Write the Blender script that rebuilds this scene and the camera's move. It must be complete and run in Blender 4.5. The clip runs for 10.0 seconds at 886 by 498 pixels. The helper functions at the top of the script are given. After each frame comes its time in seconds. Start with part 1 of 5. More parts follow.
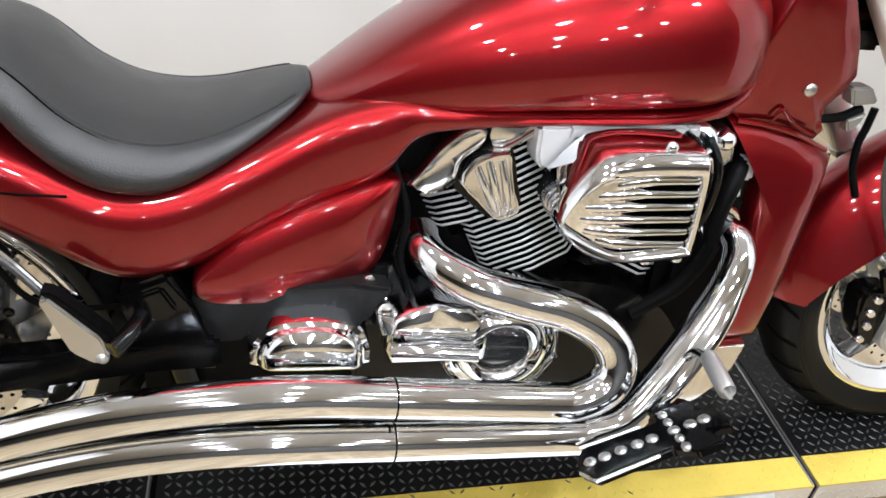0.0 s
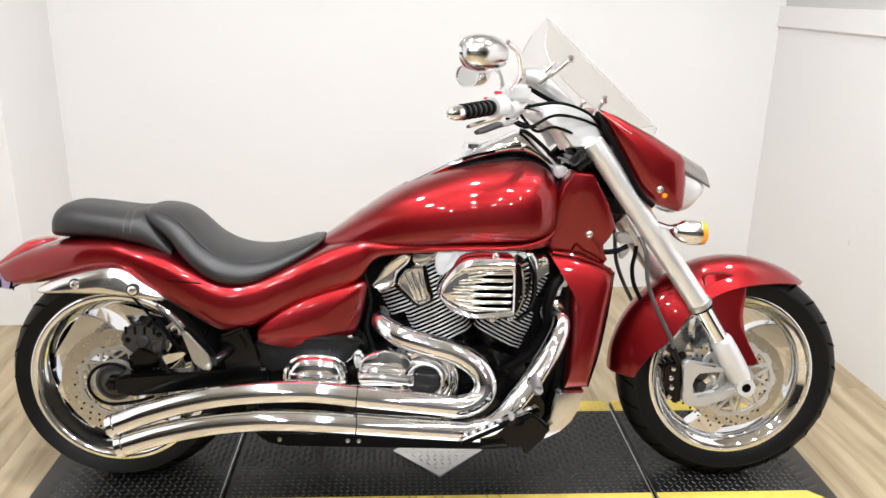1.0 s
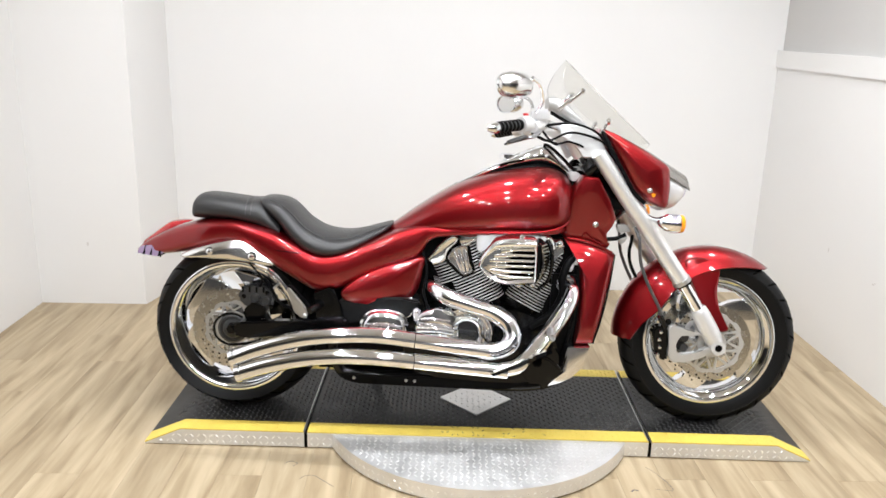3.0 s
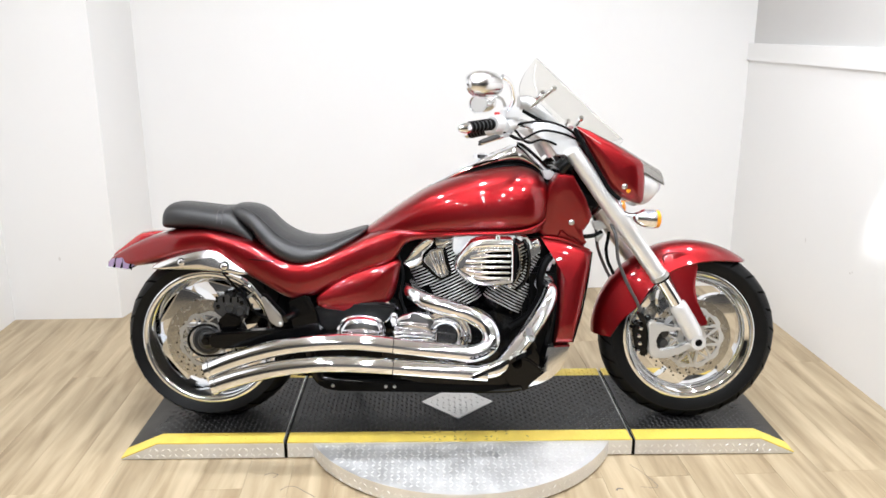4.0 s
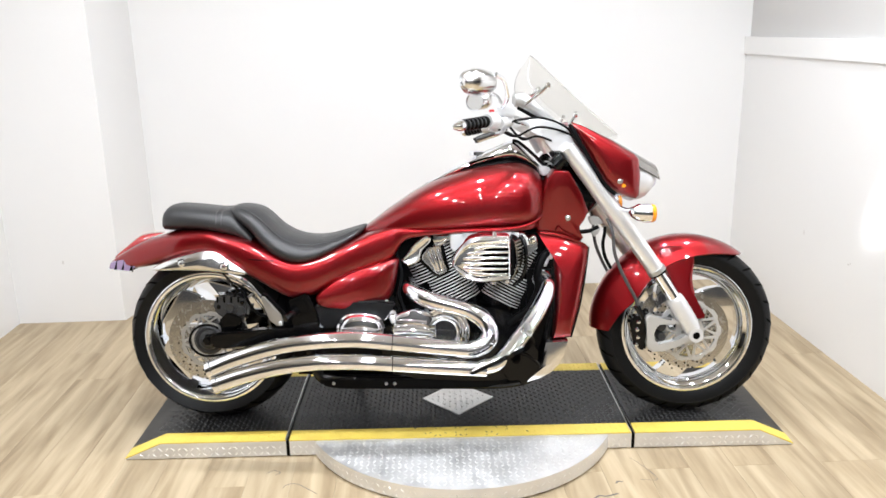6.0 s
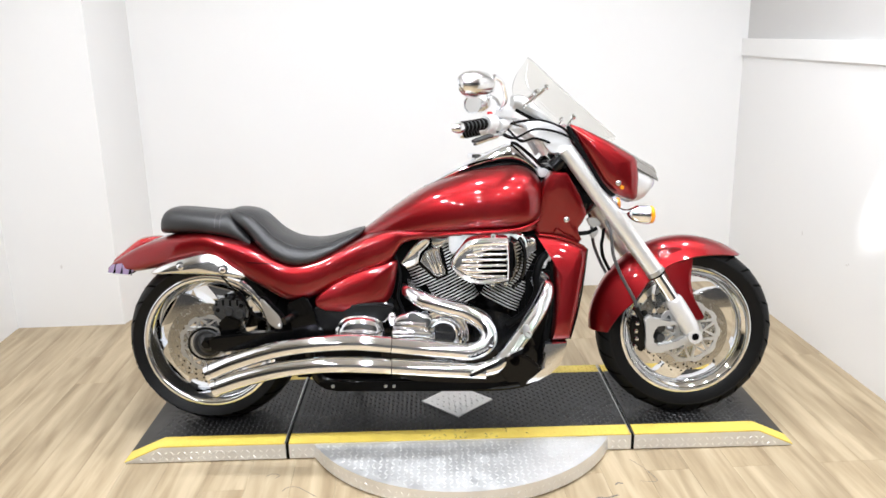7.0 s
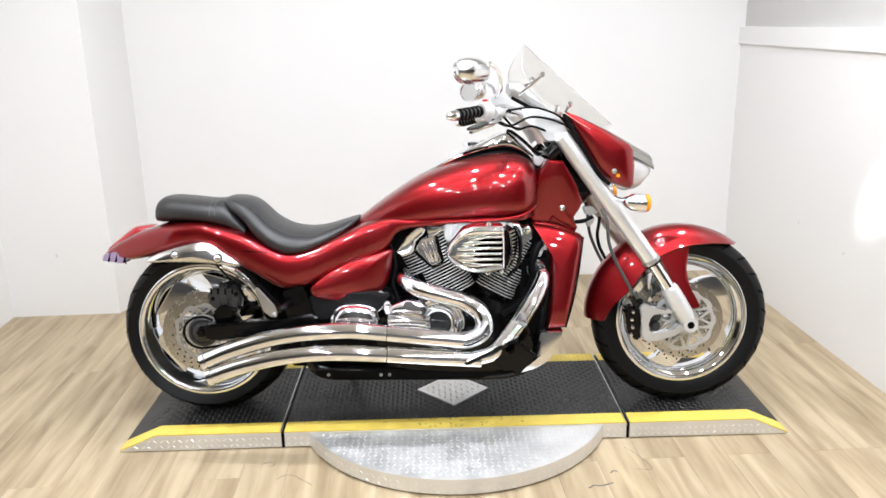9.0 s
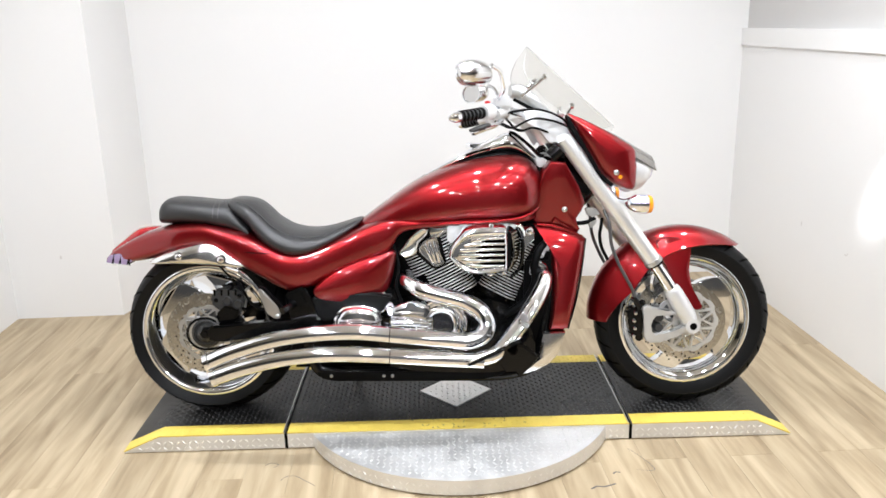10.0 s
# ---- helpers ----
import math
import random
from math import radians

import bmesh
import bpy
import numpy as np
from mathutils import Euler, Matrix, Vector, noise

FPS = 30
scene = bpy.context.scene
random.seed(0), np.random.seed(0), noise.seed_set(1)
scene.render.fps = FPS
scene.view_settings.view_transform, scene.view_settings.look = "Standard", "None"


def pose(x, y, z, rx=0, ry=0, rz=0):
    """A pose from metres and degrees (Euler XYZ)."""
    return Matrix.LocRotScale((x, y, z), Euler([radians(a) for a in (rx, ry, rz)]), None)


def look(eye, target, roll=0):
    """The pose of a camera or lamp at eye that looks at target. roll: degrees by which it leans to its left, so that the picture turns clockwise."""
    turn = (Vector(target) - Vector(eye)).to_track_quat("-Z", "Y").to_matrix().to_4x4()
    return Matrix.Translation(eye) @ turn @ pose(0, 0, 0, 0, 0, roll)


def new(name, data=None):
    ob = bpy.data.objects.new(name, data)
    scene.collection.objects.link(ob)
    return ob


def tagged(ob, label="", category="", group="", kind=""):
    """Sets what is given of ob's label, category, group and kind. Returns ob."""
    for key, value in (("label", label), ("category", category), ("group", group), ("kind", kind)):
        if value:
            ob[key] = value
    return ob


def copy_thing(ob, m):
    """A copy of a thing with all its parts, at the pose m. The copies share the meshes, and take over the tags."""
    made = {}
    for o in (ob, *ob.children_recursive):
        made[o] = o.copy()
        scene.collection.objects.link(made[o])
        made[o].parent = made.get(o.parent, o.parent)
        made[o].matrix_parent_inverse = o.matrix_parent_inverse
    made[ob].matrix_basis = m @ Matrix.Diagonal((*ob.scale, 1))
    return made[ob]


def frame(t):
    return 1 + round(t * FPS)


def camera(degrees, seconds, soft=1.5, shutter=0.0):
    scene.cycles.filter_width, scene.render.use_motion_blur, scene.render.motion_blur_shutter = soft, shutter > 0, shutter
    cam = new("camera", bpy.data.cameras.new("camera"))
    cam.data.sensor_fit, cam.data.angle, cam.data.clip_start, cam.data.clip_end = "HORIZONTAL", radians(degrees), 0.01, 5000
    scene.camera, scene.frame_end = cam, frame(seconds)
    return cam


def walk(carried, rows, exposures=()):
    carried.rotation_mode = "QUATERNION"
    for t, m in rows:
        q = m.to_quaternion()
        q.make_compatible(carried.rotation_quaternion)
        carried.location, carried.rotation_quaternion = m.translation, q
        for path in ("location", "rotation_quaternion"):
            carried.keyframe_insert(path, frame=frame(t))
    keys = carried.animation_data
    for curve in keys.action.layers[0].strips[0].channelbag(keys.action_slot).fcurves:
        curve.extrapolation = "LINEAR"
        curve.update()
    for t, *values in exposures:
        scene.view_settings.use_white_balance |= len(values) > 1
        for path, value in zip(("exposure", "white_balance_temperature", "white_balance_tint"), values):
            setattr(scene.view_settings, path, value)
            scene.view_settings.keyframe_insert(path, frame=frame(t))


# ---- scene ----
cam = camera(58.46, 10.0, 1.6)
PATH = [
    (0, (0.536, -1.053, 1.288), (0.919, 0.497, 0.086), 6.40),
    (0.2, (0.579, -1.339, 1.293), (0.910, 0.366, 0.301), 1.97),
    (0.5, (0.626, -1.726, 1.279), (0.900, 0.104, 0.524), 0.33),
    (0.8, (0.705, -1.965, 1.416), (0.862, -0.083, 0.757), 0.34),
    (1, (0.787, -2.132, 1.444), (0.894, -0.235, 0.822), 1.14),
    (1.2, (0.834, -2.282, 1.462), (0.861, -0.394, 0.805), 1.16),
    (1.5, (0.853, -2.496, 1.459), (0.816, -0.589, 0.859), 1.27),
    (1.8, (0.788, -2.654, 1.490), (0.794, -0.744, 0.896), 0.94),
    (2, (0.758, -2.763, 1.478), (0.794, -0.838, 0.937), 1.28),
    (2.2, (0.720, -2.820, 1.472), (0.730, -0.896, 0.925), 1.34),
    (2.5, (0.738, -2.834, 1.485), (0.719, -0.910, 0.939), 1.96),
    (4, (0.797, -2.795, 1.474), (0.833, -0.868, 0.939), -0.00),
    (4.5, (0.803, -2.804, 1.478), (0.836, -0.876, 0.945), -0.42),
    (5, (0.810, -2.810, 1.480), (0.850, -0.884, 0.945), -0.65),
    (5.5, (0.823, -2.814, 1.477), (0.848, -0.889, 0.936), -0.82),
    (7, (0.822, -2.819, 1.470), (0.849, -0.891, 0.941), -1.19),
    (7.5, (0.826, -2.820, 1.465), (0.849, -0.892, 0.933), -0.93),
    (8, (0.825, -2.817, 1.462), (0.848, -0.892, 0.919), -1.12),
    (8.5, (0.825, -2.813, 1.466), (0.833, -0.891, 0.913), -1.04),
    (9, (0.830, -2.814, 1.463), (0.862, -0.892, 0.909), -1.15),
    (9.5, (0.827, -2.816, 1.461), (0.859, -0.894, 0.908), -0.97),
    (10, (0.832, -2.821, 1.463), (0.856, -0.898, 0.914), -1.26),
]
EXPOSURES = [(0, -0.22, 5950, 10), (0.5, -0.24, 6150, 10), (1, -0.12, 6200, 10), (1.5, -0.08, 6180, 10), (2.5, -0.14, 6150, 10), (4, -0.03, 6000, 10), (5.5, 0.0, 5980, 10), (7, -0.02, 5980, 10), (10, -0.05, 5980, 10)]
walk(cam, [(t, look(eye, target, roll)) for t, eye, target, roll in PATH], EXPOSURES)

# ---- world and lamps ----
world = bpy.data.worlds.new("room_air")
world.use_nodes = True
world.node_tree.nodes["Background"].inputs[0].default_value = (1.0, 0.95, 0.9, 1)
world.node_tree.nodes["Background"].inputs[1].default_value = 0.05
scene.world = world

CEILING = 2.75
# The row at -4.3 is added, unseen, to light the wall chrome mirrors.
LAMPS = [(x + 0.12 * i, y) for i, y in enumerate((-4.3, -2.7, -1.35, -0.1)) for x in (-0.6, 0.25, 1.1, 1.85)]
for lx, ly in LAMPS:
    lamp = bpy.data.lights.new("ceiling_lamp", "AREA")
    lamp.shape, lamp.size, lamp.energy, lamp.color = "DISK", 0.13, 17.5, (1.0, 0.99, 0.975)
    new("ceiling_lamp", lamp).matrix_world = pose(lx, ly, CEILING - 0.035)

# Added lamp, its source unseen, that makes the bright patch on the wall.
SPOT_AT = (2.63, 0.17, 0.81)
beam = bpy.data.lights.new("spot_lamp", "SPOT")
beam.energy, beam.spot_size, beam.spot_blend, beam.shadow_soft_size, beam.color = 560, radians(6.2), 0.6, 0.03, (1.0, 0.965, 0.92)
new("spot_lamp", beam).matrix_world = look((1.5, -1.3, CEILING - 0.12), SPOT_AT)


# ---- materials ----
def material(name, color, rough=0.5, metal=0.0, coat=0.0, spread=0.0, scale=20.0, bump=0.0, bump_scale=120.0, rough_spread=0.0, **sockets):
    """A surface with its colour and roughness varied by noise at two scales, and fine relief."""
    m = bpy.data.materials.new(name)
    m.use_nodes = True
    t = m.node_tree
    s = t.nodes["Principled BSDF"]
    s.inputs["Base Color"].default_value = (*color, 1)
    s.inputs["Roughness"].default_value = rough
    s.inputs["Metallic"].default_value = metal
    s.inputs["Coat Weight"].default_value = coat
    s.inputs["Coat Roughness"].default_value = 0.03
    for key, value in sockets.items():
        s.inputs[key.replace("_", " ")].default_value = value
    co = t.nodes.new("ShaderNodeTexCoord")
    n1 = t.nodes.new("ShaderNodeTexNoise")
    n1.inputs["Scale"].default_value, n1.inputs["Detail"].default_value = scale, 6
    t.links.new(co.outputs["Object"], n1.inputs["Vector"])
    if spread:
        mix = t.nodes.new("ShaderNodeMixRGB")
        mix.inputs[1].default_value = (*[c * (1 - spread) for c in color], 1)
        mix.inputs[2].default_value = (*[min(1, c * (1 + spread)) for c in color], 1)
        t.links.new(n1.outputs[0], mix.inputs[0])
        t.links.new(mix.outputs[0], s.inputs["Base Color"])
    if rough_spread:
        ma = t.nodes.new("ShaderNodeMapRange")
        ma.inputs[1].default_value, ma.inputs[2].default_value = 0.3, 0.7
        ma.inputs[3].default_value, ma.inputs[4].default_value = max(0, rough - rough_spread), rough + rough_spread
        t.links.new(n1.outputs[0], ma.inputs[0])
        t.links.new(ma.outputs[0], s.inputs["Roughness"])
    if bump:
        n2 = t.nodes.new("ShaderNodeTexNoise")
        n2.inputs["Scale"].default_value, n2.inputs["Detail"].default_value = bump_scale, 4
        t.links.new(co.outputs["Object"], n2.inputs["Vector"])
        b = t.nodes.new("ShaderNodeBump")
        b.inputs["Strength"].default_value, b.inputs["Distance"].default_value = bump, 0.002
        t.links.new(n2.outputs[0], b.inputs["Height"])
        t.links.new(b.outputs[0], s.inputs["Normal"])
    return m


PAINT = material("candy_red_paint", (0.25, 0.006, 0.0092), 0.36, 0.9, 1.0, spread=0.1, scale=400)
CHROME = material("chrome", (0.9, 0.92, 0.955), 0.05, 1.0, rough_spread=0.03, scale=8)
SILVER = material("satin_aluminium", (0.62, 0.62, 0.62), 0.32, 1.0, rough_spread=0.06, scale=30)
BRIGHT = material("silver_lacquer", (0.72, 0.72, 0.72), 0.34, 0.35, 0.2, spread=0.05, scale=60)
SATIN = material("satin_fork_metal", (0.82, 0.82, 0.81), 0.33, 0.65, spread=0.02, scale=15)
DARK_CAST = material("dark_cast_alloy", (0.06, 0.06, 0.06), 0.4, 0.6, spread=0.15, bump=0.2, bump_scale=300)
LENS_LILAC = material("lilac_lens", (0.3, 0.21, 0.37), 0.1, 0, 1.0)
POLISHED = material("polished_alloy", (0.8, 0.8, 0.8), 0.17, 1.0, rough_spread=0.04, scale=12)
CAST = material("cast_aluminium", (0.52, 0.52, 0.51), 0.42, 0.9, spread=0.1, bump=0.15, bump_scale=300)
BLACK = material("black_enamel", (0.002, 0.002, 0.0022), 0.14, rough_spread=0.06, scale=15, Specular_IOR_Level=0.28)
MATT = material("matt_black_plastic", (0.003, 0.003, 0.0032), 0.45, bump=0.2, bump_scale=500, rough_spread=0.1, Specular_IOR_Level=0.06)
RUBBER = material("tyre_rubber", (0.0055, 0.0055, 0.0057), 0.45, spread=0.25, scale=12, bump=0.2, bump_scale=250, Specular_IOR_Level=0.14)
VINYL = material("black_vinyl", (0.017, 0.0168, 0.0172), 0.42, spread=0.2, scale=9, bump=0.35, bump_scale=420, rough_spread=0.06, Specular_IOR_Level=0.6)
VISOR = material("smoky_visor", (0.22, 0.205, 0.185), 0.12, 0.5, 1.0)
HOSE = material("grey_braid", (0.09, 0.088, 0.09), 0.4, 0.4, spread=0.2, scale=300)
IRON = material("brake_steel", (0.62, 0.615, 0.6), 0.22, 1.0, rough_spread=0.1, scale=60)
LENS_RED = material("red_lens", (0.33, 0.006, 0.01), 0.1, 0, 1.0)
LENS_AMBER = material("amber_lens", (0.9, 0.32, 0.01), 0.12, 0, 1.0)
LENS_CLEAR = material("clear_lens", (0.75, 0.7, 0.85), 0.08, 0, 1.0)
SCREEN = material("tinted_screen", (0.92, 0.915, 0.895), 0.02, Transmission_Weight=1.0, IOR=1.035)
MIRROR = material("mirror_glass", (0.85, 0.86, 0.86), 0.01, 1.0)
DARK_REFLECTION = material("dark_reflection", (0.02, 0.02, 0.022), 0.05, 0, 1.0)
RED_KNOB = material("red_switch", (0.6, 0.02, 0.02), 0.4)
WALL = material("white_wall_paint", (0.77, 0.762, 0.75), 0.45, spread=0.015, scale=3, bump=0.08, bump_scale=160, rough_spread=0.08)
# The weaker light above the low wall is put into this paint's grey.
UPPER = material("dimmed_wall_paint", (0.54, 0.53, 0.515), 0.6, spread=0.03, scale=3, bump=0.08)
CEIL = material("ceiling_paint", (0.64, 0.64, 0.63), 0.8, spread=0.04, scale=4)
FAR_WALL = material("unseen_wall_grey", (0.1, 0.098, 0.096), 0.7, spread=0.06, scale=2)
YELLOW = material("yellow_paint", (0.72, 0.55, 0.095), 0.5, spread=0.1, scale=25, bump=0.3, bump_scale=200)
DECK = material("black_tread_plate", (0.009, 0.009, 0.0092), 0.34, spread=0.85, scale=3.5, rough_spread=0.1, Specular_IOR_Level=0.28)
TREAD = material("worn_tread_bars", (0.066, 0.0655, 0.065), 0.36, spread=0.6, scale=4, Specular_IOR_Level=0.55)
PLATE = material("bright_tread_plate", (0.8, 0.8, 0.795), 0.46, 0.75, spread=0.14, scale=14, rough_spread=0.1)
BAR = material("bright_tread_bars", (0.9, 0.9, 0.89), 0.34, 0.8, spread=0.1, scale=20)
TRAY = material("dark_grey_plastic", (0.007, 0.007, 0.0073), 0.4, spread=0.15, bump=0.2, bump_scale=400, Specular_IOR_Level=0.22)
ALLOY = material("pale_alloy", (0.66, 0.66, 0.65), 0.4, 0.7, spread=0.06, scale=30)
GLOW = material("lamp_diffuser", (0.9, 0.9, 0.9), 0.5, Emission_Color=(1.0, 0.95, 0.88, 1), Emission_Strength=8.0)
FAINT = material("faint_mark", (0.64, 0.62, 0.6), 0.7)
MARK = material("scuff", (0.12, 0.11, 0.1), 0.6)


def plank_material():
    m = material("oak_laminate", (0.42, 0.31, 0.19), 0.42, Specular_IOR_Level=0.32)
    t = m.node_tree
    s = t.nodes["Principled BSDF"]
    info = t.nodes.new("ShaderNodeObjectInfo")
    co = t.nodes.new("ShaderNodeTexCoord")
    add = t.nodes.new("ShaderNodeVectorMath")
    add.operation = "MULTIPLY_ADD"
    comb = t.nodes.new("ShaderNodeCombineXYZ")
    for i in range(3):
        t.links.new(info.outputs["Random"], comb.inputs[i])
    add.inputs[1].default_value = (37, 91, 53)
    t.links.new(comb.outputs[0], add.inputs[0])
    stretch = t.nodes.new("ShaderNodeMapping")
    stretch.inputs["Scale"].default_value = (6.0, 0.5, 1)
    t.links.new(co.outputs["Object"], stretch.inputs["Vector"])
    t.links.new(stretch.outputs[0], add.inputs[2])
    n = t.nodes.new("ShaderNodeTexNoise")
    n.inputs["Scale"].default_value, n.inputs["Detail"].default_value, n.inputs["Distortion"].default_value = 3.4, 10, 0.5
    t.links.new(add.outputs[0], n.inputs["Vector"])
    ramp = t.nodes.new("ShaderNodeValToRGB")
    e = ramp.color_ramp.elements
    e[0].position, e[0].color = 0.3, (0.255, 0.19, 0.112, 1)
    e[1].position, e[1].color = 0.7, (0.5, 0.405, 0.268, 1)
    mid = e.new(0.5)
    mid.color = (0.39, 0.306, 0.192, 1)
    t.links.new(n.outputs[0], ramp.inputs[0])
    hsv = t.nodes.new("ShaderNodeHueSaturation")
    val = t.nodes.new("ShaderNodeMapRange")
    val.inputs[3].default_value, val.inputs[4].default_value = 0.94, 1.05
    t.links.new(info.outputs["Random"], val.inputs[0])
    t.links.new(val.outputs[0], hsv.inputs["Value"])
    t.links.new(ramp.outputs[0], hsv.inputs["Color"])
    t.links.new(hsv.outputs[0], s.inputs["Base Color"])
    fine = t.nodes.new("ShaderNodeTexNoise")
    fine.inputs["Scale"].default_value, fine.inputs["Detail"].default_value = 14, 5
    t.links.new(add.outputs[0], fine.inputs["Vector"])
    b = t.nodes.new("ShaderNodeBump")
    b.inputs["Strength"].default_value, b.inputs["Distance"].default_value = 0.15, 0.001
    t.links.new(fine.outputs[0], b.inputs["Height"])
    t.links.new(b.outputs[0], s.inputs["Normal"])
    return m


OAK = plank_material()


# ---- shape helpers ----
def curve_through(pts, per=6, closed=False):
    """Points of a smooth curve through pts."""
    p = [np.array(tuple(q), float) for q in pts]
    n, res = len(p), []
    for i in range(n if closed else n - 1):
        if closed:
            a, b, c, d = p[i - 1], p[i], p[(i + 1) % n], p[(i + 2) % n]
        else:
            b, c = p[i], p[i + 1]
            a = p[i - 1] if i else 2 * b - c
            d = p[i + 2] if i + 2 < n else 2 * c - b
        for k in range(per):
            u = k / per
            res.append(0.5 * (2 * b + (c - a) * u + (2 * a - 5 * b + 4 * c - d) * u * u + (3 * b - a - 3 * c + d) * u ** 3))
    if not closed:
        res.append(p[-1])
    return res


bike_root = []
# How the side drawings of the motorcycle open out to true size: terms 1, x, y, z, xx, xy, xz, yz, zz, yy from the middle of the machine.
OPEN_X = (0.8723, 1.0232, -0.0712, 0.0231, -0.0212, -0.0131, 0.0069, 0.0009, 0.0014, -0.0122)
OPEN_Z = (0.4768, -0.0127, -0.0030, 1.0152, -0.0007, 0.0175, -0.0197, -0.0413, 0.0102, -0.0490)
# Each wheel: the axle as drawn, the axle as it stands, and the scale between.
WHEELS = {"rear_wheel": ((0.017, 0.297), (0.004, 0.320), 1.054), "front_wheel": ((1.721, 0.310), (1.75, 0.3235), 0.99)}


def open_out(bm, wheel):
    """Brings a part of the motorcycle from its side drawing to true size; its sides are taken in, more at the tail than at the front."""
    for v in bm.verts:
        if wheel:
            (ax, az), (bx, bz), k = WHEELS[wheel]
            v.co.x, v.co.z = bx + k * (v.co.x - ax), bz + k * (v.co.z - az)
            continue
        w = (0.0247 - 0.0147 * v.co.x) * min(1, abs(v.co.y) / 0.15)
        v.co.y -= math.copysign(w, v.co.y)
        x, y, z = v.co.x - 0.85, v.co.y, v.co.z - 0.45
        terms = (1, x, y, z, x * x, x * y, x * z, y * z, z * z, y * y)
        v.co.x, v.co.z = (sum(a * b for a, b in zip(c, terms)) for c in (OPEN_X, OPEN_Z))


def part(name, bm, mat, parent, label="", angle=40):
    bmesh.ops.recalc_face_normals(bm, faces=bm.faces)
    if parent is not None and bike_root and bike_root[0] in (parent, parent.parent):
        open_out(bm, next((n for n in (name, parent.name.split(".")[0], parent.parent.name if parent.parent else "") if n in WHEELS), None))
    me = bpy.data.meshes.new(name)
    bm.to_mesh(me)
    bm.free()
    me.materials.append(mat)
    for f in me.polygons:
        f.use_smooth = True
    me.set_sharp_from_angle(angle=radians(angle))
    ob = new(name, me)
    ob.parent = parent
    if label:
        ob["label"] = label
    return ob


def join(*bms):
    """One bmesh of several."""
    first = bms[0]
    for other in bms[1:]:
        me = bpy.data.meshes.new("tmp")
        other.to_mesh(me)
        first.from_mesh(me)
        bpy.data.meshes.remove(me)
        other.free()
    return first


def moved(bm, m):
    bmesh.ops.transform(bm, matrix=m, verts=bm.verts)
    return bm


def loft(rings, caps=True, loop=False):
    bm = bmesh.new()
    vs = [[bm.verts.new(q) for q in r] for r in rings]
    n = len(vs[0])
    for i in range(len(vs) if loop else len(vs) - 1):
        a, b = vs[i], vs[(i + 1) % len(vs)]
        for k in range(n):
            bm.faces.new((a[k], a[(k + 1) % n], b[(k + 1) % n], b[k]))
    if caps and not loop:
        bm.faces.new(vs[0][::-1])
        bm.faces.new(vs[-1])
    return bm


def body(keys, per=6, ring=28, power=2.4, waist=0.45, low_power=None):
    """A hull along x. keys: x, lowest z, highest z, half width. low_power: how square it is below its waist."""
    rings = []
    for x, zb, zt, hw in curve_through(keys, per):
        zw, r = zb + waist * (zt - zb), []
        for k in range(ring):
            a = 2 * math.pi * k / ring
            c, s = math.cos(a), math.sin(a)
            e = 2 / (low_power if low_power and s < 0 else power)
            y = hw * math.copysign(abs(c) ** e, c)
            h = (zt - zw) if s > 0 else (zw - zb)
            r.append((x, y, zw + h * math.copysign(abs(s) ** e, s)))
        rings.append(r)
    return loft(rings)


def dome(outline, prof, per=5, smooth=True, lean=0.0, tilt=0.0):
    """A plate with the side outline (x, z), stepping in by the scales of prof at its y values. lean, tilt: y gained per metre of z and of x."""
    o = curve_through(outline, per, True) if smooth else [np.array(q, float) for q in outline]
    c = sum(o) / len(o)
    rings = []
    for s, y in prof:
        ring = [c + (q - c) * s for q in o]
        rings.append([(x, y + lean * (z - c[1]) + tilt * (x - c[0]), z) for x, z in ring])
    return loft(rings)


def tube(pts, r, per=6, n=14, squash=1.0):
    path = curve_through(pts, per)
    rs = [float(q[0]) for q in curve_through([(v,) for v in r], per)] if isinstance(r, (list, tuple)) else [r] * len(path)
    rings, up = [], None
    for i, q in enumerate(path):
        d = Vector(tuple(path[min(i + 1, len(path) - 1)] - path[max(i - 1, 0)])).normalized()
        if up is None:
            up = Vector((0, 0, 1)) if abs(d.z) < 0.8 else Vector((1, 0, 0))
        up = (up - d * up.dot(d)).normalized()
        side = d.cross(up)
        rings.append([Vector(tuple(q)) + rs[i] * (math.cos(a) * side + squash * math.sin(a) * up) for a in [2 * math.pi * k / n for k in range(n)]])
    return loft(rings)


def lathe(prof, cx, cz, n=64, loop=True):
    """Turns the profile (radius, y) about the line y through (cx, cz)."""
    rings = [[(cx + r * math.cos(a), y, cz + r * math.sin(a)) for a in [2 * math.pi * k / n for k in range(n)]] for r, y in prof]
    return loft(rings, caps=not loop, loop=loop)


def prism(outline, y0, y1, bevel=0.0, smooth=False, per=4):
    o = curve_through(outline, per, True) if smooth else outline
    bm = loft([[(q[0], y, q[1]) for q in o] for y in (y0, y1)])
    if bevel:
        bmesh.ops.bevel(bm, geom=bm.edges[:], offset=bevel, segments=2, affect="EDGES", clamp_overlap=True)
    return bm


def box(x0, x1, y0, y1, z0, z1, bevel=0.0):
    bm = bmesh.new()
    bmesh.ops.create_cube(bm, size=1, matrix=Matrix.LocRotScale(((x0 + x1) / 2, (y0 + y1) / 2, (z0 + z1) / 2), None, (abs(x1 - x0), abs(y1 - y0), abs(z1 - z0))))
    if bevel:
        bmesh.ops.bevel(bm, geom=bm.edges[:], offset=bevel, segments=2, affect="EDGES", clamp_overlap=True)
    return bm


def rod(a, b, r, n=12):
    return tube([a, b], r, per=1, n=n)


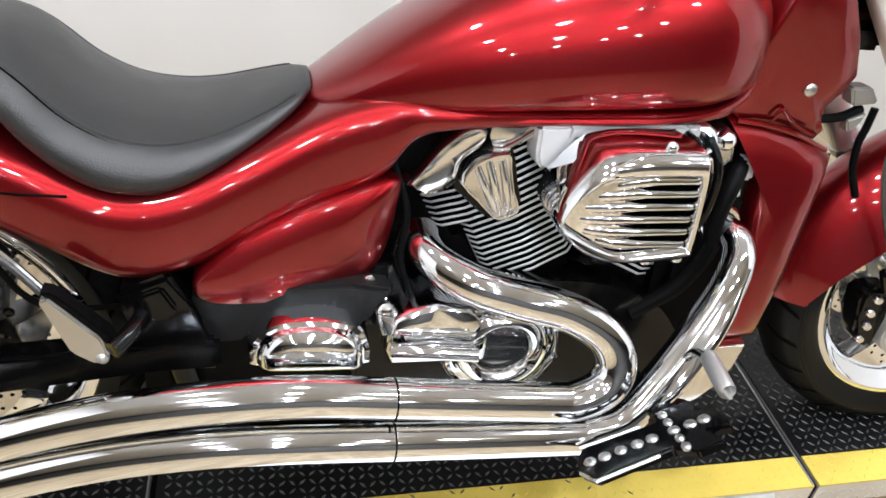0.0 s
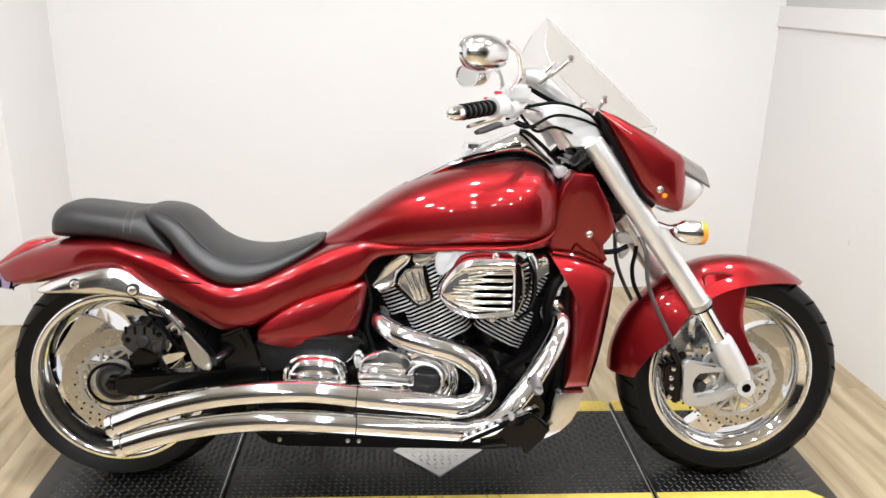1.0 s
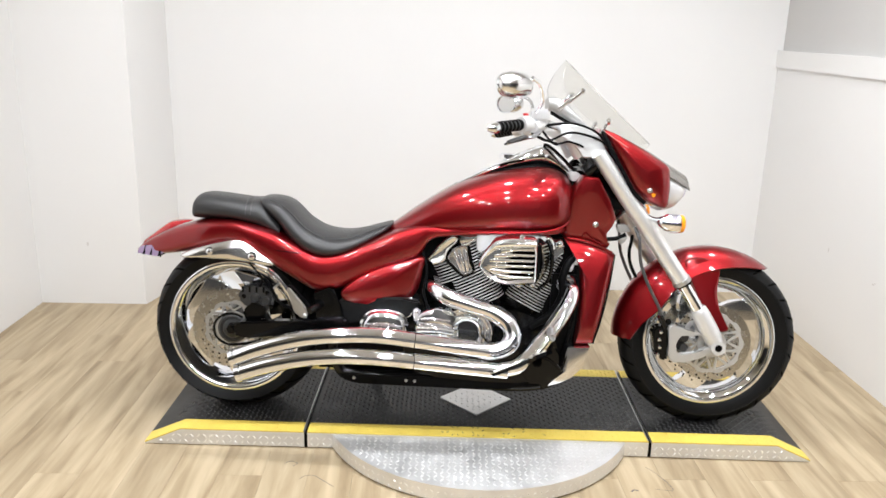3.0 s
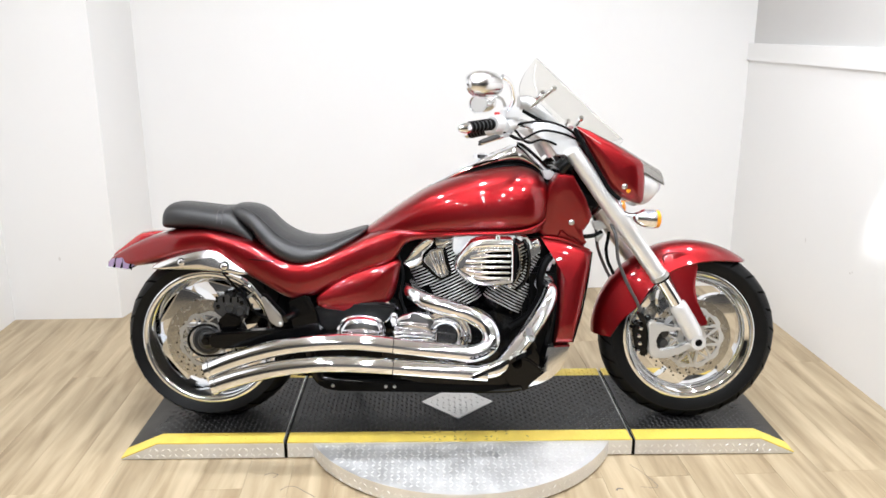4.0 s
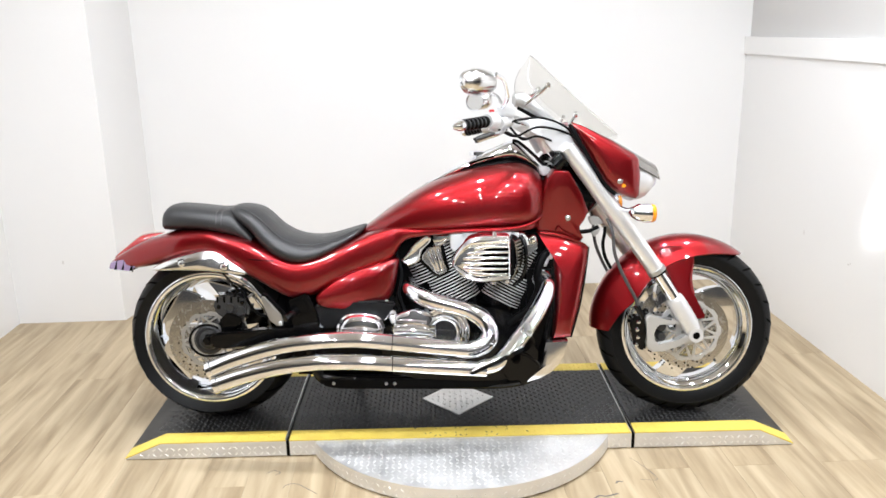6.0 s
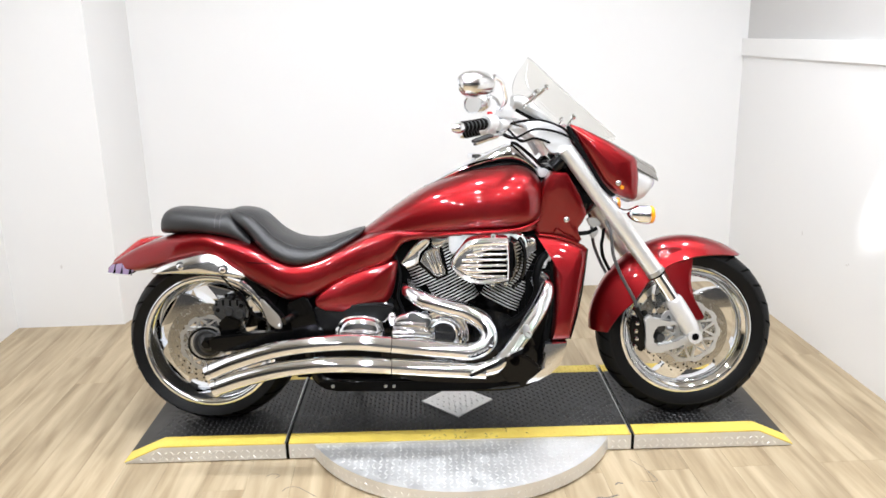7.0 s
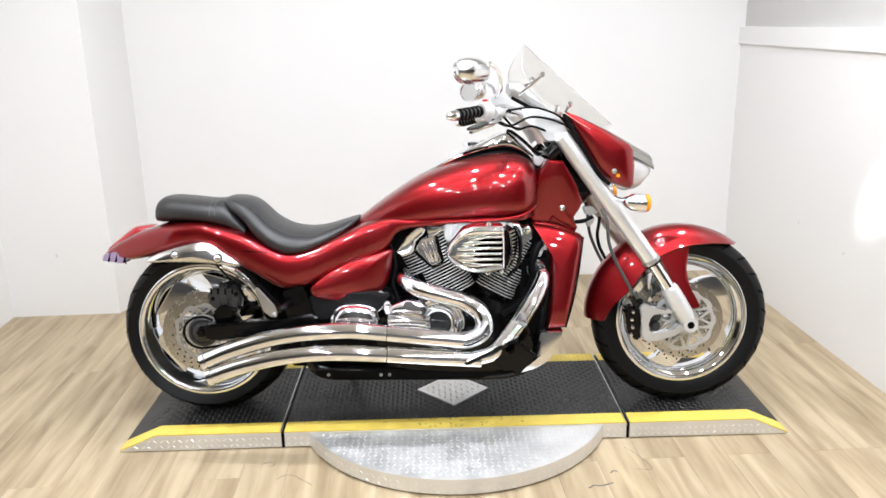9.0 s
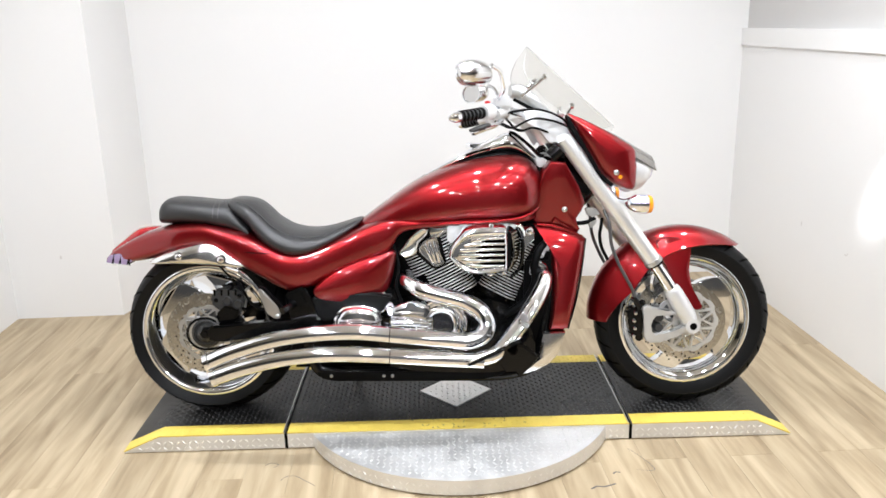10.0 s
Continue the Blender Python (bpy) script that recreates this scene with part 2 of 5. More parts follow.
def ball(x, y, z, r, squash=(1, 1, 1)):
    bm = bmesh.new()
    bmesh.ops.create_uvsphere(bm, u_segments=14, v_segments=9, radius=r, matrix=Matrix.LocRotScale((x, y, z), None, squash))
    return bm


def bolt(x, z, y, r=0.007, h=0.006):
    """A domed bolt head that faces the side that y lies on."""
    s = math.copysign(1, y)
    return lathe([(r, y), (r, y + s * h * 0.5), (r * 0.7, y + s * h), (r * 0.05, y + s * h * 1.1)], x, z, 12, loop=False)


def thing(name, label, category, m=None, group=""):
    ob = new(name)
    ob.empty_display_size = 0.1
    if m is not None:
        ob.matrix_world = m
    return tagged(ob, label, category, group)


def setting(name, bm, mat, label=""):
    ob = part(name, bm, mat, None, angle=30)
    return tagged(ob, label, "", "", "structure")


# ---- the room ----
# The room stands a little askew to the platform: SKEW turns its walls and floor about the origin.
SKEW = radians(1.95)
LEFT, RIGHT, BACK, CLOSET_Y = -1.34, 2.63, 1.583, 1.208
NICHE = ((-0.788, CLOSET_Y), (-0.703, BACK))


def upright(outline, z0, z1):
    """A wall with the plan outline (x, y)."""
    return loft([[(x, y, z) for x, y in outline] for z in (z0, z1)])


floor_ob = setting("floor", box(-6, 7, -8, 3, -0.12, -0.012), material("floor_joint", (0.3, 0.25, 0.17), 0.7), "dark joints between pale oak floor planks")
setting("wall_north", box(NICHE[1][0], RIGHT + 0.15, BACK, BACK + 0.15, 0, CEILING), WALL, "smooth white painted wall behind the motorcycle")
setting("wall_closet", upright([(LEFT - 0.15, CLOSET_Y), NICHE[0], NICHE[1], (NICHE[1][0], BACK + 0.15), (LEFT - 0.15, BACK + 0.15)], 0, CEILING), WALL, "white painted wall that juts out in a corner")
setting("wall_west", box(LEFT - 0.15, LEFT, -1.3, CLOSET_Y, 0, CEILING), WALL, "white painted side wall of the photo bay")
setting("wall_east", box(RIGHT, RIGHT + 0.15, -1.3, BACK, 0, 1.309), WALL, "white painted low side wall of the photo bay")
setting("trim", box(RIGHT - 0.012, RIGHT + 0.15, -1.3, BACK, 1.31, 1.401), WALL, "white painted cap along the low wall")
setting("wall_east_upper", box(RIGHT + 0.018, RIGHT + 0.15, -1.3, BACK, 1.401, CEILING), UPPER, "wall set back above the low wall, dimmer light put into its grey")
setting("ceiling", box(-6, 7, -8, 3, CEILING, CEILING + 0.1), CEIL, "grey ceiling with round lights")
# Walls out of view, added dark so the chrome mirrors dark bands.
setting("wall_south", box(-6, 7, -5.6, -5.45, 0, CEILING), FAR_WALL, "added grey wall out of view, opposite the photo bay")
setting("wall_far_west", box(-6, -5.85, -7.85, 3, 0, CEILING), FAR_WALL, "added grey wall out of view at the side")
setting("wall_far_east", box(6.85, 7, -7.85, 3, 0, CEILING), FAR_WALL, "added grey wall out of view at the side")
for ob in [o for o in scene.objects if o.get("kind") == "structure"]:
    ob.rotation_euler.z = SKEW

lights = None
for i, (lx, ly) in enumerate(LAMPS):
    if lights is None:
        lights = thing("ceiling_light", "round white ceiling light that is switched on", "ceiling light", pose(lx, ly, CEILING), "ceiling lights")
        part("frame", moved(lathe([(0.115, -0.002), (0.112, 0.014), (0.092, 0.02), (0.092, 0.004)], 0, 0, 32), Matrix.Rotation(radians(90), 4, "X")), WALL, lights)
        part("diffuser", moved(lathe([(0.0915, 0.0), (0.0915, 0.012), (0.001, 0.014)], 0, 0, 32, loop=False), Matrix.Rotation(radians(90), 4, "X")), GLOW, lights, "glowing diffuser")
    else:
        copy_thing(lights, pose(lx, ly, CEILING))

spot = thing("spotlight", "added small white ceiling spotlight for the bright patch on the side wall", "spotlight", look((1.5, -1.3, CEILING - 0.06), SPOT_AT))
part("housing", moved(lathe([(0.045, -0.03), (0.05, 0.05), (0.046, 0.05), (0.04, -0.02)], 0, 0, 24), Matrix.Rotation(radians(90), 4, "X")), WALL, spot)
part("stem", moved(rod((0, 0, 0), (0, 0, 0.06), 0.01), Matrix.Identity(4)), WALL, spot)

# ---- the turntable platform ----
TOP, FRONT, REAR, STRIPE = 0.061, -0.267, 0.343, 0.07
JOINTS = (0.286, 1.526)
ENDS = (-0.297, -0.166, 1.982, 2.107)


def tread_bars(inside, x0, x1, y0, y1, z, step=0.026, size=(0.017, 0.0045, 0.0016), slope=None):
    """Raised bars of tread plate, crosswise in turn."""
    verts, faces = [], []
    i = 0
    x = x0
    while x < x1:
        j = 0
        y = y0
        while y < y1:
            if inside(x, y):
                a = radians(45 if (i + j) % 2 else -45)
                c, s, (l, w, h) = math.cos(a), math.sin(a), size
                zz = z if slope is None else slope(x, y)
                b = len(verts)
                for u, v, q in ((-l / 2, 0, 0), (0, -w / 2, 0), (l / 2, 0, 0), (0, w / 2, 0), (-l / 4, 0, h), (l / 4, 0, h)):
                    verts.append((x + c * u - s * v, y + s * u + c * v, zz + q))
                faces += [(b, b + 1, b + 5, b + 4), (b + 1, b + 2, b + 5), (b + 2, b + 3, b + 4, b + 5), (b + 3, b, b + 4)]
            y += step
            j += 1
        x += step
        i += 1
    me = bpy.data.meshes.new("tread")
    me.from_pydata(verts, [], faces)
    bm = bmesh.new()
    bm.from_mesh(me)
    bpy.data.meshes.remove(me)
    return bm


def skirt_bars(x0, x1, y, z0, z1, top):
    """Bars on an upright front skirt."""
    bm = tread_bars(lambda a, b: b < top(a) - 0.006, x0 + 0.015, x1 - 0.01, z0 + 0.015, z1, 0, 0.0225, (0.0185, 0.0056, 0.0018))
    return moved(bm, Matrix.Translation((0, y, 0)) @ Matrix.Rotation(radians(90), 4, "X"))


def end_height(x):
    if x < ENDS[1]:
        return TOP * max(0.08, (x - ENDS[0]) / (ENDS[1] - ENDS[0]))
    if x > ENDS[2]:
        return TOP * max(0.08, (ENDS[3] - x) / (ENDS[3] - ENDS[2]))
    return TOP


def deck_section(name, xs, label):
    """A raised deck between the given x stations, with sloping ends where it meets the floor."""
    ob = thing(name, label, "ramp")
    zs = [end_height(x) for x in xs]
    side = [(x, min(0.005, z * 0.5)) for x, z in ((xs[0], zs[0]), (xs[-1], zs[-1]))] + [(x, z) for x, z in zip(xs[::-1], zs[::-1])]
    # Set-back black strip puts in the shadow line under the skirt.
    part("foot", box(xs[0] + 0.03, xs[-1] - 0.03, FRONT + 0.008, REAR - 0.008, 0.0, 0.0052), MATT, ob, "black strip for the shadow line under the skirt")
    part("base", prism(side, FRONT, REAR), PLATE, ob, "bright steel tread plate skirt")

    def strip(y0, y1, lift):
        bm = bmesh.new()
        rows = [[bm.verts.new((x, y, z + q)) for y, q in ((y0, 0.0), (y0, lift), (y1, lift), (y1, 0.0))] for x, z in zip(xs, zs)]
        for a, b in zip(rows, rows[1:]):
            for k in range(3):
                bm.faces.new((a[k], a[k + 1], b[k + 1], b[k]))
        for r in (rows[0], rows[-1]):
            bm.faces.new(r)
        return bm
    part("deck_surface", strip(FRONT + STRIPE, REAR - STRIPE, 0.004), DECK, ob, "black tread plate surface")
    part("stripe", strip(FRONT, FRONT + STRIPE, 0.0045), YELLOW, ob, "yellow painted edge stripe")
    part("stripe", strip(REAR - STRIPE, REAR, 0.0045), YELLOW, ob, "yellow painted edge stripe")
    tagged(part("tread", tread_bars(lambda x, y: True, xs[0] + 0.02, xs[-1] - 0.01, FRONT + STRIPE + 0.01, REAR - STRIPE - 0.008, 0, 0.018, (0.0182, 0.0062, 0.0024), lambda x, y: end_height(x) + 0.0038), TREAD, ob), kind="stuff")
    for y0 in (FRONT + 0.009, REAR - STRIPE + 0.009):
        tagged(part("stripe_tread", tread_bars(lambda x, y: True, xs[0] + 0.012, xs[-1] - 0.01, y0, y0 + STRIPE - 0.012, 0, 0.0185, (0.0155, 0.005, 0.0012), lambda x, y: end_height(x) + 0.0043), YELLOW, ob), kind="stuff")
    for x in (xs[-1] - 0.002,):
        if end_height(x) > 0.05:
            part("edge_trim", box(x - 0.002, x + 0.002, FRONT + 0.002, REAR - 0.002, TOP, TOP + 0.0055), CAST, ob, "bright worn edge")
    tagged(part("tread_skirt", skirt_bars(xs[0], xs[-1], FRONT, 0, TOP, end_height), BAR, ob), kind="stuff")
    return ob


deck_section("ramp", (ENDS[0], ENDS[1], JOINTS[0] - 0.006), "black tread plate ramp with yellow edges under the rear wheel")
middle = deck_section("turntable_deck", (JOINTS[0] + 0.006, JOINTS[1] - 0.006), "black tread plate deck with yellow edges on the turntable")
deck_section("ramp", (JOINTS[1] + 0.006, ENDS[2], ENDS[3]), "black tread plate ramp with yellow edges under the front wheel")
# Black filler puts the shade into the open joints.
for x in JOINTS:
    part("gap_seal", box(x - 0.0058, x + 0.0058, FRONT + 0.004, REAR - 0.004, 0.0005, TOP - 0.006), MATT, middle, "black strip for the shade in the joint")
wear = random.Random(3)
tagged(part("worn_tread", tread_bars(lambda x, y: wear.random() < 0.4 - 1.2 * abs(x - 0.92), 0.5, 1.25, FRONT + 0.008, FRONT + STRIPE, TOP + 0.0042, 0.0185, (0.0165, 0.0052, 0.002)), TREAD, middle), kind="stuff")
DX, DY, DR = 0.91, -0.018, 0.582
disc = thing("turntable", "round bright tread plate turntable set in the floor", "turntable", pose(DX, DY, 0))


def disc_cut(y_from, radius, z0, z1):
    """The part of the round plate in front of the deck."""
    a0 = math.asin((y_from - DY) / radius)
    rim = [(radius * math.cos(a), radius * math.sin(a)) for a in np.linspace(math.pi - a0, 2 * math.pi + a0, 60)]
    return loft([[(x, y, z) for x, y in rim] for z in (z0, z1)])


# Black ring that puts in the shadow line under the disc.
part("foot_ring", disc_cut(FRONT - 0.001, DR - 0.012, 0.0005, 0.008), MATT, disc, "black ring for the shadow line under the disc")
plate_bm = disc_cut(FRONT - 0.001, DR, 0.007, TOP - 0.001)
bmesh.ops.bevel(plate_bm, geom=[e for e in plate_bm.edges if all(v.co.z > 0.03 for v in e.verts)], offset=0.003, segments=2, affect="EDGES")
part("disc", plate_bm, PLATE, disc, "worn bright tread plate")
tagged(part("tread", tread_bars(lambda x, y: math.hypot(x, y) < DR - 0.015, -DR, DR, -DR + 0.01, FRONT - DY - 0.01, TOP - 0.001, 0.0215, (0.0185, 0.0052, 0.0018)), BAR, disc), kind="stuff")
rim_bars = tread_bars(lambda u, v: True, -1.02 * DR * math.pi, -0.01, 0.014, 0.05, 0, 0.0225, (0.0185, 0.0056, 0.0018))
for v in rim_bars.verts:
    a, r = v.co.x / DR, DR - 0.0005 + v.co.z
    v.co = (r * math.cos(a), r * math.sin(a), v.co.y)
doomed = [v for v in rim_bars.verts if v.co.y > FRONT - DY - 0.02]
bmesh.ops.delete(rim_bars, geom=doomed, context="VERTS")
tagged(part("tread_rim", rim_bars, BAR, disc), kind="stuff")
plate = thing("deck_plate", "bright diamond-shaped tread plate let into the black deck", "metal plate", pose(0.905, 0.033, TOP + 0.004))
pb = bmesh.new()
pb.faces.new([pb.verts.new(q) for q in ((-0.14, 0, 0), (0, -0.14, 0), (0.14, 0, 0), (0, 0.14, 0))])
ext = bmesh.ops.extrude_face_region(pb, geom=pb.faces[:])
bmesh.ops.translate(pb, vec=(0, 0, 0.004), verts=[v for v in ext["geom"] if isinstance(v, bmesh.types.BMVert)])
part("plate", pb, PLATE, plate)
tagged(part("tread", tread_bars(lambda x, y: abs(x) + abs(y) < 0.127, -0.12, 0.12, -0.12, 0.12, 0.004, 0.022), BAR, plate), kind="stuff")

# ---- the motorcycle ----
# Built upright with x ahead from the rear axle and z up from the tyres' contact, then leaned on its side stand.
bike = thing("motorcycle", "candy red cruiser motorcycle with chrome exhausts and black seat", "motorcycle",
             Matrix.Translation((0.0, -0.035, TOP + 0.004)) @ Matrix.Rotation(radians(-1.6), 4, "Z") @ Matrix.Rotation(radians(-7), 4, "X"))
bike_root.append(bike)
RA, FA = (0.017, 0.297), (1.721, 0.310)


def tyre_side(radius, rim, half, crown):
    """Half the section of a tyre, from the bead to the middle of the tread."""
    return curve_through([(rim, half * 0.72), (rim + 0.012, half * 0.86), ((rim + radius) / 2, half * 1.0), (radius - crown, half * 0.92), (radius - crown * 0.45, half * 0.7), (radius - crown * 0.12, half * 0.38), (radius, 0)], 3)


def tyre_bm(c, radius, rim, half, crown):
    """A tyre with rounded shoulders; crown: how much lower the shoulders are than the middle."""
    pts = tyre_side(radius, rim, half, crown)
    prof = [(r, y) for r, y in pts] + [(r, -y) for r, y in pts[-2::-1]]
    prof += [(rim - 0.012, -half * 0.6), (rim - 0.012, half * 0.6)]
    return lathe(prof, *c, n=96)


def groove_bm(c, radius, rim, half, crown, count, sweep, width=0.006):
    """Dark tread grooves that run from the shoulder of a tyre towards the middle."""
    verts, faces = [], []
    pts = tyre_side(radius, rim, half, crown)[8:17]
    for i in range(count):
        for s in (1, -1):
            a0 = 2 * math.pi * (i + (0 if s > 0 else 0.5)) / count
            b = len(verts)
            for k, (r, y) in enumerate(pts):
                a = a0 + sweep * k / 8
                w = width * (0.55 if k in (0, 8) else 1)
                for d in (-1, 1):
                    aa = a + d * w / radius / 2
                    verts.append((c[0] + (r + 0.0012) * math.cos(aa), s * (y + 0.0012), c[1] + (r + 0.0012) * math.sin(aa)))
            for k in range(8):
                q = b + 2 * k
                faces.append((q, q + 1, q + 3, q + 2))
    me = bpy.data.meshes.new("g")
    me.from_pydata(verts, [], faces)
    bm = bmesh.new()
    bm.from_mesh(me)
    bpy.data.meshes.remove(me)
    return bm


GROOVE = material("tyre_groove", (0.002, 0.002, 0.002), 0.9, Specular_IOR_Level=0.05)


def rim_bm(c, lip, half, depth):
    """A deep polished rim with a rolled lip."""
    prof = [(lip - 0.006, half), (lip, half - 0.003), (lip + 0.002, half - 0.008), (lip - 0.016, half - 0.014), (lip - 0.03, half - depth * 0.5),
            (lip - 0.036, half - depth), (lip - 0.036, 0.0)]
    inner = [(lip - 0.014, half - 0.001), (lip - 0.022, half - 0.010), (lip - 0.038, half - depth * 0.6), (lip - 0.046, half - depth), (lip - 0.046, 0.0)]
    ring = curve_through(prof, 2) + [q * np.array((1, -1)) for q in curve_through(prof, 2)[-2::-1]]
    back = curve_through(inner, 2) + [q * np.array((1, -1)) for q in curve_through(inner, 2)[-2::-1]]
    return lathe([tuple(q) for q in ring] + [tuple(q) for q in back[::-1]], *c, n=96)


def spoke_bm(c, r0, r1, angle, sweep, w0, w1, y0, y1):
    """One curved blade from hub to rim, as seen from the side."""
    n, left, right = 8, [], []
    for k in range(n + 1):
        u = k / n
        r = r0 + (r1 - r0) * u
        a = angle + sweep * u ** 1.3
        w = w0 + (w1 - w0) * u ** 1.5
        left.append((c[0] + r * math.cos(a - w), c[1] + r * math.sin(a - w)))
        right.append((c[0] + r * math.cos(a + w), c[1] + r * math.sin(a + w)))
    o = left + right[::-1]
    bm = prism(o, y0, y1)
    bmesh.ops.bevel(bm, geom=[e for e in bm.edges if abs(e.verts[0].co.y - e.verts[1].co.y) < 1e-6], offset=0.004, segments=2, affect="EDGES")
    return bm


def brake_disc(c, r_in, r_out, y, parent, name="brake_disc"):
    ob = part(name, lathe([(r_in, y - 0.0025), (r_out, y - 0.0025), (r_out, y + 0.0025), (r_in, y + 0.0025)], *c, n=72), IRON, parent, "steel brake disc with drilled holes")
    holes = bmesh.new()
    for i in range(66):
        a = 2 * math.pi * i / 66
        r = r_in + (r_out - r_in) * (0.25, 0.5, 0.75)[i % 3]
        bmesh.ops.create_circle(holes, cap_ends=True, segments=8, radius=0.0034, matrix=Matrix.Translation((c[0] + r * math.cos(a), y - 0.003 if y < 0 else y + 0.003, c[1] + r * math.sin(a))) @ Matrix.Rotation(radians(90), 4, "X"))
    tagged(part("drilling", holes, GROOVE, ob), kind="stuff")
    return ob


def web_bm(c, radii, y0, y1, count):
    """A flat alloy carrier in one piece: hub ring, crossed arms and a scalloped outer ring."""
    n = 6 * count
    bm = bmesh.new()
    rows = []
    for i, r in enumerate(radii):
        rows.append([bm.verts.new((c[0] + q * math.cos(2 * math.pi * k / n), y0, c[1] + q * math.sin(2 * math.pi * k / n))) for k in range(n) for q in (r + (0.006 if i == 3 and k % 6 in (5, 0, 1) else 0),)])
    for lo, hi in ((0, 1), (2, 3)):
        for k in range(n):
            bm.faces.new((rows[lo][k], rows[lo][(k + 1) % n], rows[hi][(k + 1) % n], rows[hi][k]))
    for i in range(count):
        k = 6 * i
        bm.faces.new((rows[1][k], rows[1][(k + 1) % n], rows[2][(k + 4) % n], rows[2][(k + 3) % n]))
        bm.faces.new((rows[1][(k + 1) % n], rows[1][(k + 2) % n], rows[2][(k - 1) % n], rows[2][(k - 2) % n]))
    grown = bmesh.ops.extrude_face_region(bm, geom=bm.faces[:])
    bmesh.ops.translate(bm, vec=(0, y1 - y0, 0), verts=[v for v in grown["geom"] if isinstance(v, bmesh.types.BMVert)])
    return bm


# rear wheel
rear = part("rear_wheel", lathe([(0.04, -0.118), (0.05, -0.11), (0.06, -0.06), (0.06, 0.06), (0.05, 0.11), (0.04, 0.118), (0.012, 0.118), (0.012, -0.118)], *RA, n=32), DARK_CAST, bike, "chrome rear wheel on a dark hub")
part("tyre", tyre_bm(RA, 0.303, 0.222, 0.120, 0.05), RUBBER, rear, "wide black rear tyre")
tagged(part("tread", groove_bm(RA, 0.303, 0.222, 0.120, 0.05, 24, 0.3, 0.009), GROOVE, rear), kind="stuff")
part("rim", rim_bm(RA, 0.232, 0.108, 0.075), CHROME, rear)
for i in range(5):
    part("spoke", spoke_bm(RA, 0.05, 0.198, radians(37 + 72 * i), radians(38), 0.46, 0.40, -0.055, 0.03), CHROME, rear)
brake_disc(RA, 0.085, 0.14, -0.125, rear)
part("disc_carrier", web_bm(RA, (0.026, 0.06, 0.086, 0.094), -0.129, -0.121, 9), CAST, rear, "pale alloy disc carrier with openings")
part("axle_boss", lathe([(0.054, -0.12), (0.052, -0.13), (0.044, -0.134), (0.042, -0.129), (0.034, -0.13), (0.032, -0.138), (0.022, -0.15), (0.01, -0.152)], *RA, n=32, loop=False), DARK_CAST, rear, "dark wheel boss")

# front wheel
front = part("front_wheel", lathe([(0.03, -0.085), (0.04, -0.08), (0.045, -0.03), (0.045, 0.03), (0.04, 0.08), (0.03, 0.085), (0.01, 0.085), (0.01, -0.085)], *FA, n=32), CHROME, bike, "chrome front wheel")
part("tyre", tyre_bm(FA, 0.326, 0.236, 0.068, 0.032), RUBBER, front, "black front tyre")
tagged(part("tread", groove_bm(FA, 0.326, 0.236, 0.068, 0.032, 26, -0.12, 0.009), GROOVE, front), kind="stuff")
for s in (-1, 1):
    part("sidewall_rib", lathe([(0.282, s * 0.067), (0.284, s * 0.0688), (0.286, s * 0.067), (0.284, s * 0.06)], *FA, n=72), RUBBER, front)
part("rim", rim_bm(FA, 0.245, 0.056, 0.035), CHROME, front)
for i in range(5):
    part("spoke", spoke_bm(FA, 0.04, 0.212, radians(-6 + 72 * i), radians(-34), 0.42, 0.2, -0.022, 0.022), CHROME, front)
for side in (-1, 1):
    brake_disc(FA, 0.098, 0.143, side * 0.085, front)
    part("disc_carrier", web_bm(FA, (0.03, 0.052, 0.1, 0.11), side * 0.084, side * 0.092, 10), ALLOY, front, "silver alloy disc carrier with openings")

# swing arm, frame and rear brake
SWING = [(0.03, 0.322), (0.05, 0.33), (0.33, 0.35), (0.42, 0.36), (0.42, 0.31), (0.33, 0.312), (0.08, 0.275), (0.045, 0.275), (0.03, 0.285)]
part("swing_arm", join(*[prism(SWING, s * 0.178, s * 0.226, 0.008) for s in (-1, 1)], rod((0.36, -0.18, 0.33), (0.36, 0.18, 0.33), 0.03)), BLACK, bike, "black box-section swing arm")
part("abs_hose", tube([(RA[0] + 0.06 * math.cos(radians(q)), -0.2, RA[1] + 0.055 * math.sin(radians(q))) for q in range(50, 300, 25)] + [(0.075, -0.2, 0.25), (0.12, -0.19, 0.262)], 0.0045, 3, 8), MATT, bike, "black hose looped round the axle")
part("rear_axle", join(lathe([(0.017, -0.205), (0.019, -0.19), (0.019, 0.19), (0.017, 0.205)], *RA, n=6, loop=False), rod((RA[0], -0.215, RA[1]), (RA[0], 0.215, RA[1]), 0.01)), BLACK, bike, "black rear axle and nut")
cal = part("rear_caliper", prism([(0.03, 0.398), (0.038, 0.432), (0.06, 0.447), (0.082, 0.44), (0.104, 0.452), (0.134, 0.442), (0.152, 0.415), (0.142, 0.362), (0.102, 0.346), (0.066, 0.366)], -0.168, -0.10, 0.008), DARK_CAST, bike, "dark grey cast rear brake caliper")
part("bridge", prism([(0.05, 0.36), (0.085, 0.392), (0.135, 0.374), (0.115, 0.332), (0.06, 0.322)], -0.178, -0.15, 0.006), BLACK, cal, "black caliper bridge")
for px0, pz0 in ((0.09, 0.405), (0.126, 0.394)):
    part("piston", lathe([(0.017, -0.16), (0.017, -0.174), (0.0135, -0.178), (0.0125, -0.173), (0.002, -0.172)], px0, pz0, 20, loop=False), DARK_CAST, cal)
for i in range(4):
    part("rib", box(0.045 + 0.024 * i, 0.051 + 0.024 * i, -0.173, -0.165, 0.424, 0.445, 0.0015), BLACK, cal)
